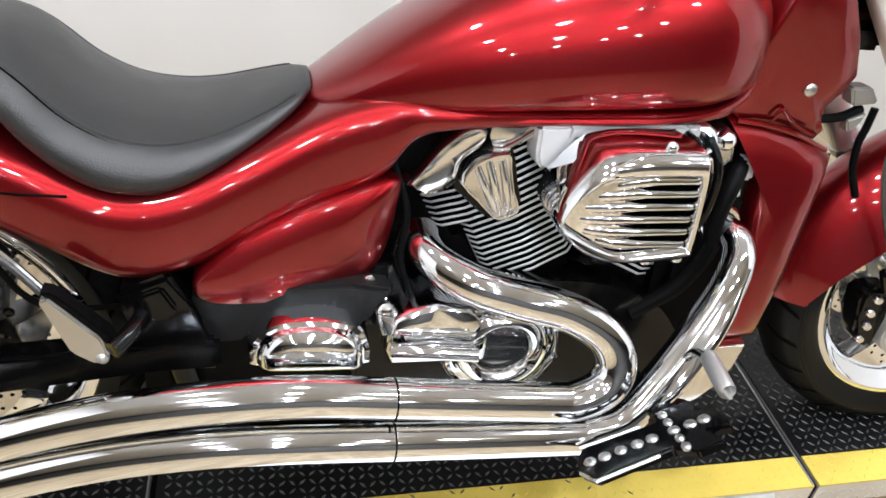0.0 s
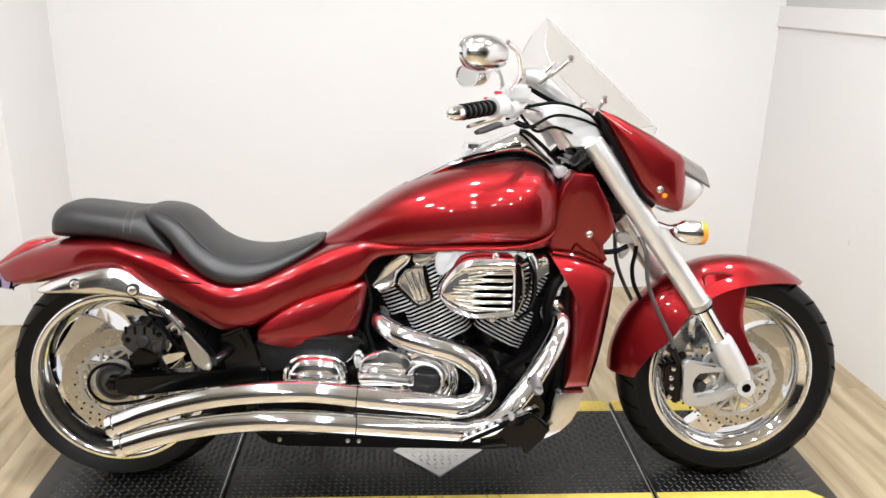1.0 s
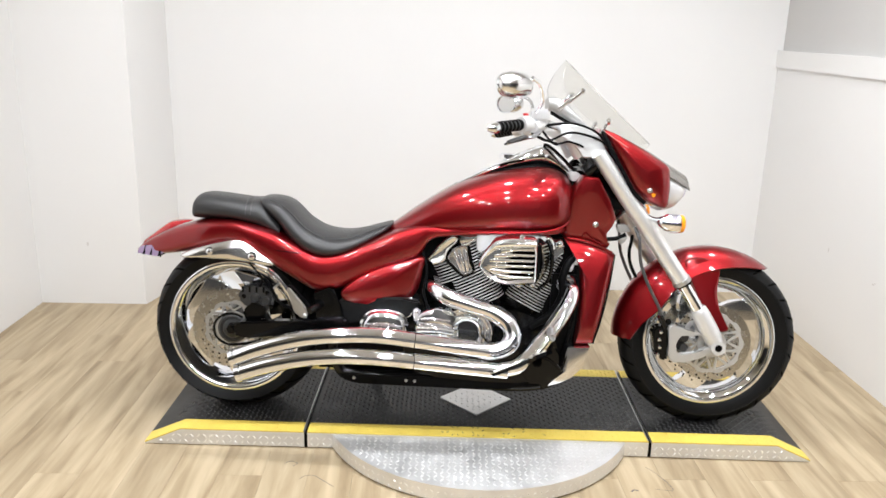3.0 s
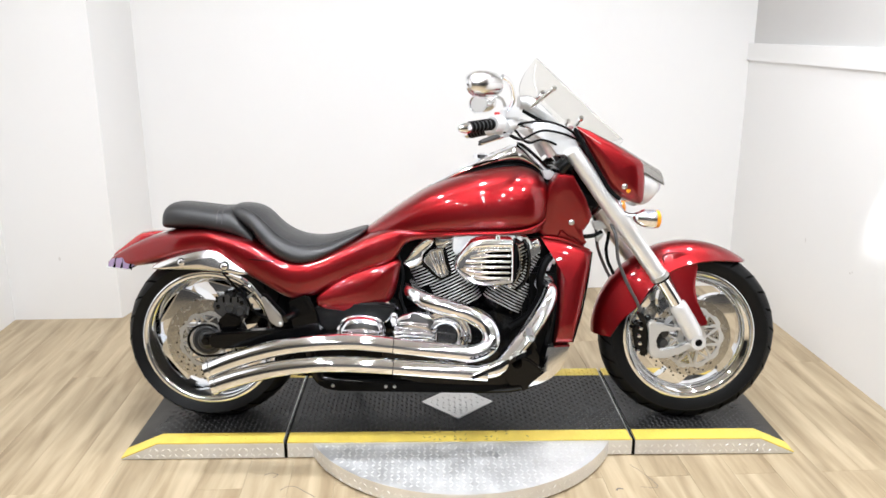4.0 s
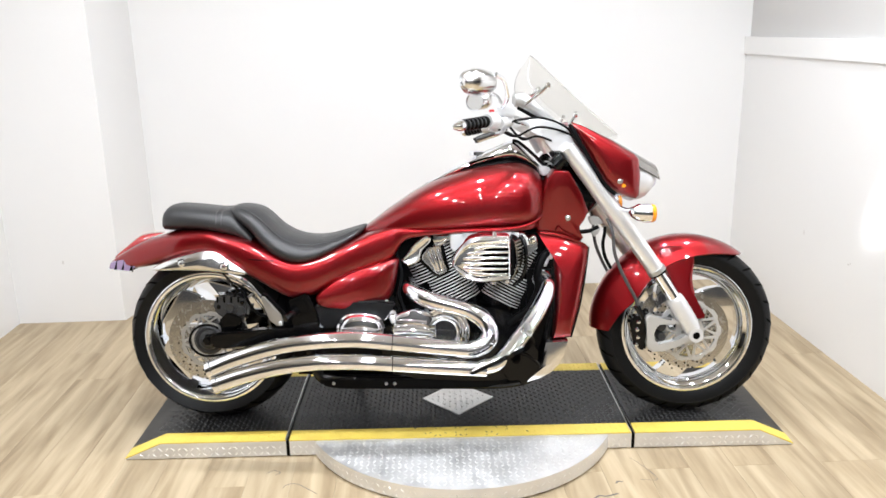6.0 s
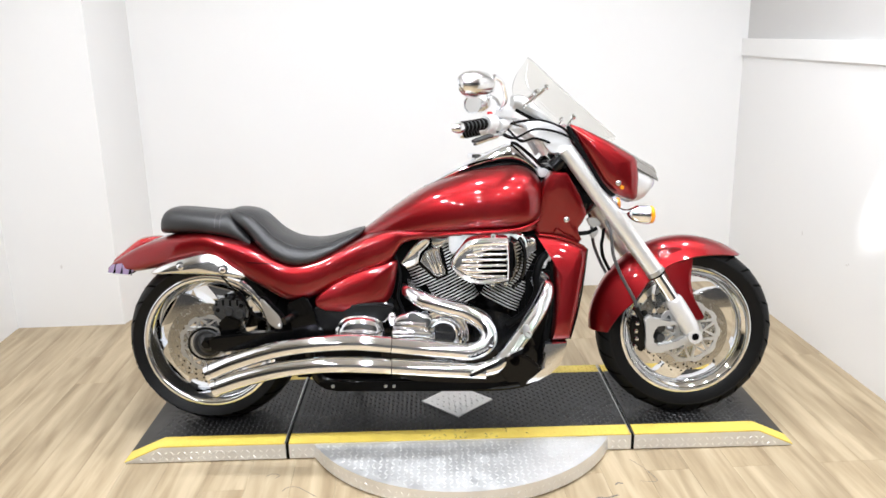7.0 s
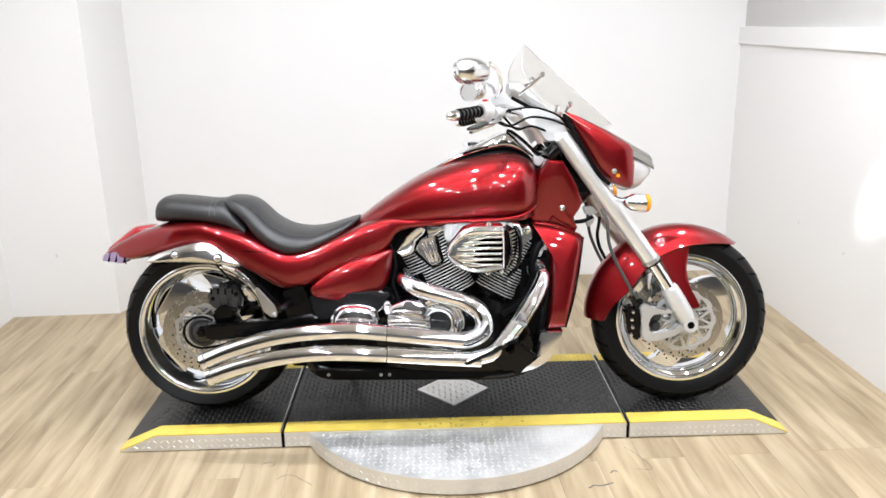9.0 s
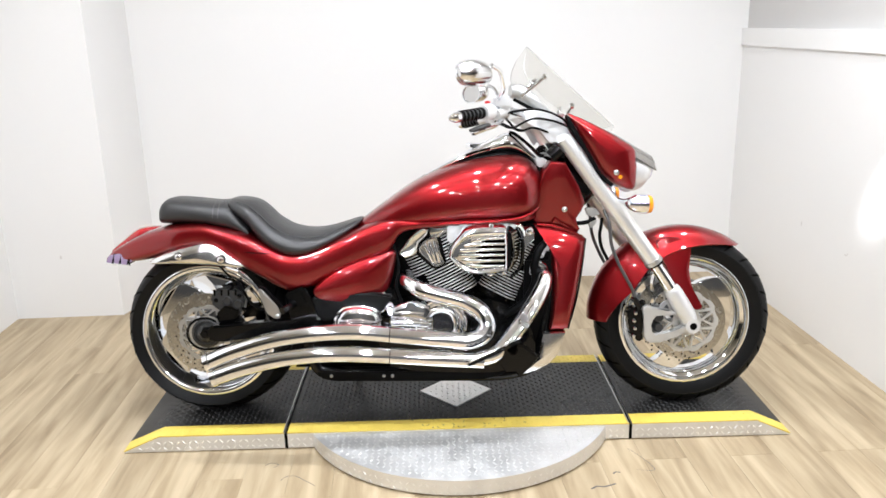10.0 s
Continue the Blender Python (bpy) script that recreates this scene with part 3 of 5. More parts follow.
for bx, bz in ((0.052, 0.408), (0.132, 0.424), (0.146, 0.376)):
    part("bolt", bolt(bx, bz, -0.167, 0.0075), BLACK, cal)
part("bleed_nipple", rod((0.146, -0.15, 0.436), (0.166, -0.155, 0.452), 0.004, 8), CAST, cal)
part("caliper_stay", tube([(0.075, -0.19, 0.53), (0.1, -0.185, 0.50), (0.125, -0.175, 0.462)], 0.0035, 3, 8), BLACK, bike, "thin black stay above the rear brake")
part("brake_hose", tube([(0.10, -0.16, 0.44), (0.13, -0.17, 0.47), (0.17, -0.165, 0.40), (0.22, -0.15, 0.37), (0.36, -0.12, 0.36)], 0.005, n=8), MATT, bike)
for s in (-1, 1):
    part("frame_plate", join(prism([(0.292, 0.44), (0.362, 0.47), (0.385, 0.42), (0.415, 0.33), (0.318, 0.33)], s * 0.16, s * 0.225, 0.008),
                             prism([(0.318, 0.438), (0.352, 0.452), (0.37, 0.418), (0.36, 0.40), (0.325, 0.402)], s * 0.222, s * 0.232, 0.004)), BLACK, bike, "glossy black frame plate")
part("battery_tray", prism([(0.385, 0.425), (0.46, 0.435), (0.60, 0.44), (0.66, 0.43), (0.62, 0.37), (0.55, 0.41), (0.48, 0.40), (0.455, 0.345), (0.40, 0.34)], -0.205, 0.205, 0.006), TRAY, bike, "dark grey plastic tray")
# Added block that closes the view between the exhausts.
part("pivot_cover", box(0.30, 0.66, -0.12, 0.12, 0.15, 0.35, 0.012), MATT, bike, "black filler block behind the exhausts")
part("frame_rail", join(*[tube([(0.34, s * 0.13, 0.34), (0.38, s * 0.13, 0.17), (0.46, s * 0.13, 0.135), (0.80, s * 0.13, 0.125), (1.08, s * 0.13, 0.13), (1.17, s * 0.13, 0.2), (1.22, s * 0.1, 0.45), (1.22, s * 0.06, 0.7)], 0.02, n=10) for s in (-1, 1)]), BLACK, bike, "black tubular frame")
part("belly_pan", prism([(0.37, 0.15), (0.40, 0.118), (0.45, 0.106), (0.98, 0.106), (1.05, 0.125), (1.09, 0.155)], -0.15, 0.15, 0.008), MATT, bike, "black lower frame rail")
for bx in (0.625, 0.655, 0.44):
    part("bolt", bolt(bx, 0.128, -0.15, 0.006), CAST, bike)
part("side_stand", join(rod((0.55, 0.14, 0.14), (0.50, 0.30, 0.028), 0.011), box(0.475, 0.525, 0.29, 0.325, 0.012, 0.03, 0.004)), BLACK, bike, "black side stand folded out")

# tail, rear mudguard and seats
TAIL = [(-0.347, 0.526, 0.545, 0.045), (-0.315, 0.526, 0.572, 0.076), (-0.245, 0.532, 0.614, 0.127), (-0.17, 0.545, 0.648, 0.163), (-0.08, 0.572, 0.671, 0.19), (0.02, 0.596, 0.675, 0.205),
        (0.08, 0.572, 0.665, 0.212), (0.15, 0.52, 0.65, 0.218), (0.21, 0.485, 0.625, 0.223), (0.30, 0.437, 0.585, 0.226), (0.38, 0.446, 0.59, 0.22), (0.47, 0.482, 0.625, 0.195), (0.57, 0.522, 0.668, 0.163),
        (0.645, 0.565, 0.69, 0.155), (0.685, 0.628, 0.69, 0.16), (0.74, 0.65, 0.686, 0.165), (0.83, 0.66, 0.69, 0.17), (0.94, 0.667, 0.696, 0.176), (1.04, 0.672, 0.7, 0.172), (1.12, 0.678, 0.705, 0.152), (1.16, 0.686, 0.71, 0.11)]
part("tail_cowl", body(TAIL, 6, 40, 4.4, 0.55), PAINT, bike, "glossy red tail and seat cowl")
for s in (-1, 1):
    part("tail_seam", tube([(0.14, s * 0.214, 0.585), (0.20, s * 0.222, 0.582), (0.255, s * 0.222, 0.58)], 0.0018, n=6), GROOVE, bike)
part("inner_mudguard", loft([[(RA[0] + r * math.cos(a), y, RA[1] + r * math.sin(a)) for r, y in ((0.325, -0.125), (0.335, -0.13), (0.335, 0.13), (0.325, 0.125))] for a in np.linspace(radians(40), radians(126), 24)]), MATT, bike, "black inner mudguard")
part("tail_light", body([(-0.335, 0.545, 0.562, 0.025), (-0.325, 0.55, 0.576, 0.04), (-0.287, 0.575, 0.606, 0.058), (-0.24, 0.595, 0.643, 0.072), (-0.213, 0.61, 0.652, 0.072), (-0.175, 0.63, 0.655, 0.048), (-0.155, 0.638, 0.652, 0.02)], 5, 24, 3.0), LENS_RED, bike, "red tail light lens")
for s in (-1, 1):
    ind = part("rear_indicator", dome([(-0.343, 0.53), (-0.335, 0.55), (-0.323, 0.557), (-0.287, 0.564), (-0.26, 0.571), (-0.236, 0.554), (-0.24, 0.539), (-0.262, 0.524), (-0.3, 0.526)], [(1, s * 0.03), (1, s * 0.094), (0.95, s * 0.099), (0.3, s * 0.101)], smooth=False, tilt=s * 0.45), LENS_LILAC, bike, "lilac rear indicator lens set in the tail")
    part("indicator_rim", tube([(-0.347, s * 0.06, 0.525), (-0.3, s * 0.083, 0.525), (-0.252, s * 0.105, 0.524)], 0.0035, 3, 8), CHROME, ind)
    for dx in (-0.318, -0.29, -0.258):
        part("divider", prism([(dx - 0.001, 0.527), (dx + 0.006, 0.527), (dx + 0.018, 0.562), (dx + 0.01, 0.562)], s * 0.04, s * (0.11 + 0.45 * (dx + 0.276))), GROOVE, ind)
    cover = part("fender_strut", dome([(-0.145, 0.555), (-0.11, 0.575), (-0.05, 0.596), (0.01, 0.612), (0.045, 0.615), (0.075, 0.606), (0.11, 0.58), (0.162, 0.542), (0.154, 0.528), (0.09, 0.537), (0.01, 0.544), (-0.07, 0.546), (-0.138, 0.545)],
                                  [(1, s * 0.15), (1, s * 0.212), (0.98, s * 0.223), (0.93, s * 0.231), (0.82, s * 0.238), (0.6, s * 0.243), (0.3, s * 0.246), (0.05, s * 0.247)], tilt=-s * 0.06), POLISHED, bike, "polished mudguard strut cover")
    for bx, bz in ((-0.046, 0.572), (0.092, 0.562)):
        part("recess", lathe([(0.0155, s * 0.23), (0.0155, s * 0.2455), (0.002, s * 0.2456)], bx, bz, 20, loop=False), DARK_CAST, cover)
        part("bolt", join(bolt(bx, bz, s * 0.245, 0.0115), bolt(bx, bz, s * 0.25, 0.007)), CHROME, cover)

PILLION = [(-0.14, 0.672, 0.70, 0.1), (-0.131, 0.668, 0.738, 0.145), (-0.108, 0.666, 0.757, 0.162), (-0.06, 0.667, 0.757, 0.17), (0.01, 0.664, 0.75, 0.175), (0.06, 0.655, 0.745, 0.176), (0.095, 0.645, 0.746, 0.172), (0.13, 0.635, 0.715, 0.17), (0.17, 0.625, 0.66, 0.165)]
part("pillion_seat", body(PILLION, 5, 40, 3.0, 0.4), VINYL, bike, "black vinyl pillion seat")
for x0 in (0.055, 0.072):
    x, zb, zt, hw = min(curve_through(PILLION, 12), key=lambda q: abs(q[0] - x0))
    zw = zb + 0.4 * (zt - zb)
    part("seat_seam", tube([(x0, hw * math.copysign(abs(math.cos(a)) ** (2 / 3), math.cos(a)), zw + (zt - zw) * abs(math.sin(a)) ** (2 / 3)) for a in np.linspace(0.02, math.pi - 0.02, 26)], 0.0019, 2, 6), HOSE, bike, "grey stitched seam across the pillion seat")
SEAT = [(0.088, 0.725, 0.748, 0.1), (0.115, 0.70, 0.758, 0.15), (0.165, 0.655, 0.755, 0.18), (0.205, 0.60, 0.736, 0.198), (0.255, 0.562, 0.688, 0.21), (0.31, 0.545, 0.657, 0.213), (0.37, 0.55, 0.646, 0.205), (0.43, 0.58, 0.65, 0.18), (0.49, 0.618, 0.667, 0.14), (0.53, 0.648, 0.68, 0.1), (0.553, 0.666, 0.686, 0.055)]
part("rider_seat", body(SEAT, 6, 36, 2.25, 0.42), VINYL, bike, "black vinyl rider seat")
for s in (-1, 1):
    line = []
    for x, zb, zt, hw in curve_through(SEAT, 3)[4:-3]:
        zw = zb + 0.42 * (zt - zb)
        line.append((x, s * 0.8 * hw, zw + (zt - zw) * (1 - 0.8 ** 2.25) ** (1 / 2.25) - 0.0008))
    part("seat_piping", tube(line, 0.0034, 2, 6), VINYL, bike)
    part("seat_seam", tube([(x, y * 1.03, zz - 0.004) for x, y, zz in line], 0.0022, 2, 6), GROOVE, bike)

# tank, side covers and cowls
TANK = [(0.535, 0.645, 0.668, 0.05), (0.57, 0.646, 0.694, 0.085), (0.65, 0.65, 0.755, 0.13), (0.75, 0.66, 0.822, 0.165), (0.85, 0.67, 0.868, 0.185), (0.95, 0.677, 0.9, 0.195), (1.04, 0.682, 0.914, 0.193), (1.105, 0.69, 0.909, 0.18), (1.153, 0.708, 0.886, 0.15), (1.18, 0.74, 0.85, 0.10), (1.189, 0.77, 0.82, 0.05)]
part("fuel_tank", body(TANK, 7, 48, 2.4, 0.36, 3.6), PAINT, bike, "candy red fuel tank with glossy clear coat")
part("tank_seam", join(*[tube([(x, s * (0.915 * hw if x < 1.1 else 0.9 * hw), zb + 0.006 + 0.06 * max(0, x - 1.06)) for x, zb, zt, hw in TANK[1:-1]], 0.0055, n=8) for s in (-1, 1)]), PAINT, bike, "raised seam along the tank")
dash = part("tank_console", body([(0.775, 0.825, 0.838, 0.02), (0.87, 0.868, 0.893, 0.055), (0.95, 0.895, 0.934, 0.068), (1.02, 0.91, 0.967, 0.07), (1.062, 0.912, 0.983, 0.062), (1.09, 0.91, 0.977, 0.05), (1.13, 0.90, 0.938, 0.042), (1.175, 0.87, 0.896, 0.03)], 5, 24, 2.2), CHROME, bike, "chrome console on the tank")
part("console_gasket", body([(0.765, 0.815, 0.831, 0.026), (0.87, 0.85, 0.877, 0.066), (0.95, 0.875, 0.905, 0.08), (1.02, 0.89, 0.919, 0.082), (1.062, 0.892, 0.921, 0.075), (1.1, 0.89, 0.914, 0.062), (1.14, 0.88, 0.9, 0.052), (1.18, 0.85, 0.878, 0.038)], 5, 24), MATT, bike, "black gasket under the console")
part("console_slot", tube([(0.915, -0.066, 0.905), (0.95, -0.071, 0.917), (1.0, -0.074, 0.93)], 0.004, 4, 8), GROOVE, dash)
part("fuel_cap", moved(lathe([(0.03, 0), (0.03, 0.012), (0.022, 0.016), (0.003, 0.017)], 0, 0, 24, loop=False), Matrix.Translation((0.95, 0, 0.932)) @ Matrix.Rotation(radians(90), 4, "X") @ Matrix.Rotation(radians(14), 4, "Y")), CHROME, dash)
for s in (-1, 1):
    part("side_cover", dome([(0.668, 0.578), (0.61, 0.566), (0.53, 0.543), (0.458, 0.512), (0.408, 0.474), (0.39, 0.448), (0.41, 0.422), (0.49, 0.407), (0.572, 0.405), (0.622, 0.42), (0.652, 0.462), (0.666, 0.525)],
                            [(1, s * 0.13), (1, s * 0.174), (0.985, s * 0.183), (0.95, s * 0.189), (0.75, s * 0.196), (0.4, s * 0.2), (0.05, s * 0.201)], tilt=-s * 0.28), PAINT, bike, "red side cover")
    neck = part("neck_panel", dome([(1.2, 0.89), (1.175, 0.85), (1.163, 0.79), (1.157, 0.73), (1.148, 0.68), (1.19, 0.655), (1.25, 0.64), (1.31, 0.635), (1.318, 0.65), (1.306, 0.668), (1.302, 0.69), (1.318, 0.715), (1.328, 0.745), (1.302, 0.805), (1.25, 0.885)],
                                   [(1, s * 0.05), (1, s * 0.112), (0.975, s * 0.119), (0.93, s * 0.122), (0.6, s * 0.125), (0.1, s * 0.127)], smooth=False, lean=s * 0.2), PAINT, bike, "red neck panel between tank and fork")
    part("bolt", bolt(1.256, 0.722, s * 0.124, 0.01), SILVER, neck)
    cowl = part("radiator_cowl", dome([(1.150, 0.672), (1.2, 0.668), (1.26, 0.654), (1.31, 0.636), (1.336, 0.62), (1.331, 0.57), (1.320, 0.51), (1.3, 0.40), (1.273, 0.3), (1.24, 0.297), (1.211, 0.295), (1.216, 0.36), (1.221, 0.48), (1.213, 0.575), (1.187, 0.64)],
                                      [(1, s * 0.05), (1, s * 0.112), (0.985, s * 0.125), (0.95, s * 0.134), (0.85, s * 0.144), (0.65, s * 0.151), (0.35, s * 0.155), (0.05, s * 0.156)], smooth=False, lean=-s * 0.14), PAINT, bike, "red side cowl of the radiator")
    part("crease", tube([(1.163, s * 0.115, 0.668), (1.215, s * 0.119, 0.663), (1.27, s * 0.118, 0.648), (1.325, s * 0.113, 0.625)], 0.004, 3, 8), PAINT, cowl)
    part("crease", tube([(1.215, s * 0.12, 0.672), (1.225, s * 0.123, 0.69), (1.25, s * 0.122, 0.668), (1.29, s * 0.118, 0.65)], 0.003, 3, 8), PAINT, cowl)
    part("edge_seal", tube([(1.336, s * 0.108, 0.618), (1.322, s * 0.126, 0.51), (1.302, s * 0.141, 0.40), (1.275, s * 0.152, 0.302)], 0.0035, 3, 8), MATT, cowl, "black rubber edge")
    part("chin_cover", dome([(1.185, 0.289), (1.264, 0.294), (1.254, 0.245), (1.236, 0.207), (1.205, 0.175), (1.165, 0.153), (1.105, 0.134), (1.14, 0.165), (1.168, 0.21)], [(1, s * 0.06), (1, s * 0.16), (0.96, s * 0.168), (0.6, s * 0.172), (0.1, s * 0.173)], smooth=False), POLISHED, bike, "polished silver chin cover")
# Added black hull that fills the dark region between tank and fork.
part("neck_cover", body([(1.12, 0.70, 0.86, 0.05), (1.2, 0.68, 0.90, 0.08), (1.28, 0.70, 0.91, 0.085), (1.34, 0.72, 0.89, 0.08), (1.385, 0.76, 0.85, 0.05)], 4, 20), BLACK, bike, "black filler hull at the steering head")
rad = part("radiator", box(1.2, 1.27, -0.11, 0.11, 0.27, 0.64, 0.006), BLACK, bike, "black radiator between the cowls")
for i in range(18):
    part("fin", box(1.268, 1.275, -0.105, 0.105, 0.29 + 0.02 * i, 0.294 + 0.02 * i), MATT, rad)

# engine
# Added blocks that fill the see-through gaps behind the engine.
part("engine_bay", join(prism([(0.60, 0.40), (0.62, 0.62), (0.72, 0.665), (1.16, 0.675), (1.22, 0.60), (1.20, 0.25), (0.9, 0.2)], -0.085, 0.085, 0.01), prism([(0.30, 0.36), (0.30, 0.5), (0.45, 0.56), (0.64, 0.58), (0.66, 0.38)], -0.1, 0.1, 0.01), box(1.1, 1.225, -0.125, 0.125, 0.15, 0.56, 0.02)), MATT, bike, "black filler blocks deep in the frame")
part("crankcase", join(prism([(0.62, 0.20), (0.62, 0.36), (0.70, 0.41), (0.85, 0.415), (1.0, 0.405), (1.1, 0.36), (1.16, 0.25), (1.10, 0.15), (0.72, 0.15)], -0.155, 0.155, 0.02, True)), BLACK, bike, "black engine crankcase")


def cylinder(name, foot, lean, count, first, last, outline, gap_label):
    """A finned cylinder that leans by that many degrees, with one plate a fin."""
    m = Matrix.Translation((foot[0], 0, foot[1])) @ Matrix.Rotation(radians(lean), 4, "Y")
    ob = part(name, moved(loft([[(x * 0.9, y * 0.9, z) for x, y in outline] for z in (first - 0.03, last + 0.02)]), m), BLACK, bike, gap_label)
    fin_bm = loft([[(x, y, z) for x, y in outline] for z in (-0.0022, 0.0022)])
    bmesh.ops.bevel(fin_bm, geom=fin_bm.edges[:], offset=0.0012, segments=1, affect="EDGES")
    for i in range(count):
        f = part("fin", moved(fin_bm.copy(), m @ Matrix.Translation((0, 0, first + (last - first) * i / (count - 1)))), BLACK, ob)
        f.data.materials.append(BRIGHT)
        axis = m.to_3x3() @ Vector((0, 0, 1))
        for q in f.data.polygons:
            q.material_index = 1 if abs(q.normal.dot(axis)) < 0.8 else 0
    fin_bm.free()
    return ob


FIN_R = [(-0.072, 0.11), (-0.072, -0.1), (-0.062, -0.118), (0.0, -0.127), (0.06, -0.12), (0.078, -0.1), (0.078, 0.11)]
FIN_H = [(-0.112, 0.1), (-0.112, -0.08), (-0.1, -0.1), (-0.06, -0.118), (0.0, -0.127), (0.07, -0.12), (0.085, -0.1), (0.085, 0.1)]
FIN_F = [(-0.052, 0.11), (-0.052, -0.105), (-0.045, -0.12), (0.0, -0.13), (0.06, -0.125), (0.09, -0.1), (0.09, 0.11)]
cylinder("rear_cylinder", (0.925, 0.345), -27, 11, 0.084, 0.193, FIN_R, "black finned rear cylinder with bright fin edges")
cylinder("rear_cylinder_top", (0.925, 0.345), -27, 9, 0.204, 0.292, FIN_H, "wider finned top of the rear cylinder")
FIN_T = [(-0.06, 0.1), (-0.06, -0.1), (-0.045, -0.12), (0.0, -0.128), (0.035, -0.128), (0.054, -0.118), (0.054, 0.1)]
cylinder("front_cylinder", (0.965, 0.345), 27, 11, 0.1, 0.205, FIN_F, "black finned front cylinder with bright fin edges")
cylinder("front_cylinder_top", (0.965, 0.345), 27, 10, 0.215, 0.308, FIN_T, "narrower finned top of the front cylinder")
head = part("rear_head", dome([(0.678, 0.5665), (0.691, 0.585), (0.7157, 0.6217), (0.749, 0.652), (0.772, 0.66), (0.784, 0.652), (0.778, 0.634), (0.7592, 0.6172), (0.7477, 0.602), (0.7436, 0.579), (0.727, 0.564), (0.7013, 0.5536)],
                              [(1, 0.1), (1, -0.132), (0.97, -0.146), (0.9, -0.151), (0.86, -0.149), (0.6, -0.144), (0.1, -0.142)], 2), POLISHED, bike, "polished rear cylinder head cover")
part("head_top", dome([(0.789, 0.66), (0.80, 0.66), (0.8314, 0.66), (0.862, 0.668), (0.868, 0.662), (0.849, 0.648), (0.822, 0.632), (0.807, 0.625), (0.792, 0.628), (0.786, 0.643)], [(1, 0.1), (1, -0.13), (0.96, -0.142), (0.7, -0.146), (0.1, -0.147)], smooth=False), POLISHED, head, "polished top of the head cover")
WEDGE = [(0.7488, 0.5788), (0.7596, 0.6058), (0.7761, 0.6208), (0.81, 0.63), (0.8163, 0.609), (0.8252, 0.571), (0.8371, 0.543), (0.829, 0.532), (0.807, 0.5237), (0.789, 0.537), (0.77, 0.557)]
part("wedge_backing", dome([(0.74, 0.571), (0.755, 0.605), (0.8, 0.64), (0.815, 0.64), (0.829, 0.61), (0.838, 0.571), (0.847, 0.54), (0.835, 0.522), (0.806, 0.513), (0.782, 0.528), (0.76, 0.549)], [(1, -0.11), (1, -0.138), (0.96, -0.142), (0.3, -0.143)], 2), BLACK, head, "black surround of the wedge")
part("head_fin", dome(WEDGE, [(1, -0.12), (1, -0.163), (0.95, -0.17), (0.9, -0.17), (0.86, -0.164), (0.1, -0.161)], 2), POLISHED, head, "polished wedge of the head cover")
for a, b in (((0.768, 0.607), (0.799, 0.54)), ((0.785, 0.612), (0.808, 0.538)), ((0.803, 0.615), (0.82, 0.541))):
    part("flute", tube([(a[0], -0.161, a[1]), ((a[0] + b[0]) / 2, -0.167, (a[1] + b[1]) / 2), (b[0], -0.163, b[1])], 0.0058, 4, 10), CHROME, head)
part("edge_ridge", tube([(0.787, -0.148, 0.622), (0.807, -0.15, 0.627), (0.83, -0.148, 0.64), (0.864, -0.144, 0.664)], 0.0045, 4, 8), CHROME, head)
part("edge_ridge", tube([(0.70, -0.146, 0.556), (0.727, -0.149, 0.566), (0.742, -0.149, 0.58)], 0.0045, 4, 8), CHROME, head)
part("front_head", dome([(1.104, 0.662), (1.1397, 0.664), (1.15, 0.645), (1.1518, 0.619), (1.1419, 0.611), (1.123, 0.59), (1.1106, 0.572), (1.104, 0.60)],
                        [(1, 0.1), (1, -0.135), (0.95, -0.148), (0.9, -0.15), (0.84, -0.146), (0.2, -0.145)], smooth=False), POLISHED, bike, "polished front cylinder head cover")
part("head_bracket", join(box(0.885, 1.06, -0.172, -0.115, 0.652, 0.677, 0.004), prism([(0.846, 0.668), (0.9, 0.674), (0.9, 0.634), (0.878, 0.618), (0.864, 0.604), (0.85, 0.611), (0.846, 0.63)], -0.172, -0.12, 0.005), prism([(1.058, 0.674), (1.086, 0.674), (1.083, 0.652), (1.06, 0.652)], -0.165, -0.13, 0.005)), BRIGHT, bike, "satin aluminium bracket")

# air cleaner
AIR = [(0.845, 0.583), (0.852, 0.609), (0.8685, 0.635), (0.8914, 0.661), (0.912, 0.6725), (0.955, 0.6795), (1.02, 0.68), (1.035, 0.674), (1.04, 0.61), (1.0405, 0.545), (1.033, 0.528), (0.985, 0.521), (0.936, 0.52), (0.8995, 0.528), (0.8738, 0.543), (0.8545, 0.564)]
MOUTH = [(0.856, 0.583), (0.862, 0.5995), (0.8732, 0.6144), (0.8997, 0.636), (0.915, 0.641), (0.955, 0.645), (1.017, 0.648), (1.026, 0.643), (1.029, 0.61), (1.03, 0.553), (1.026, 0.5475), (0.98, 0.5415), (0.936, 0.5375), (0.8982, 0.552), (0.8726, 0.5674), (0.86, 0.576)]


def air_frame():
    """The rim of the air cleaner: it rounds over from its side to the recessed mouth."""
    o, i = curve_through(AIR, 4, True), curve_through(MOUTH, 4, True)
    c = sum(o) / len(o)
    rows = [[(c + (q - c) * 0.96, -0.185) for q in o], [(q, -0.23) for q in o], [(q, -0.262) for q in o]]
    rows += [[(a + (b - a) * u, y) for a, b in zip(o, i)] for u, y in ((0.08, -0.274), (0.25, -0.284), (0.5, -0.288), (0.75, -0.286), (0.93, -0.281), (1, -0.274), (1, -0.258))]
    return loft([[(q[0], y, q[1]) for q, y in row] for row in rows])


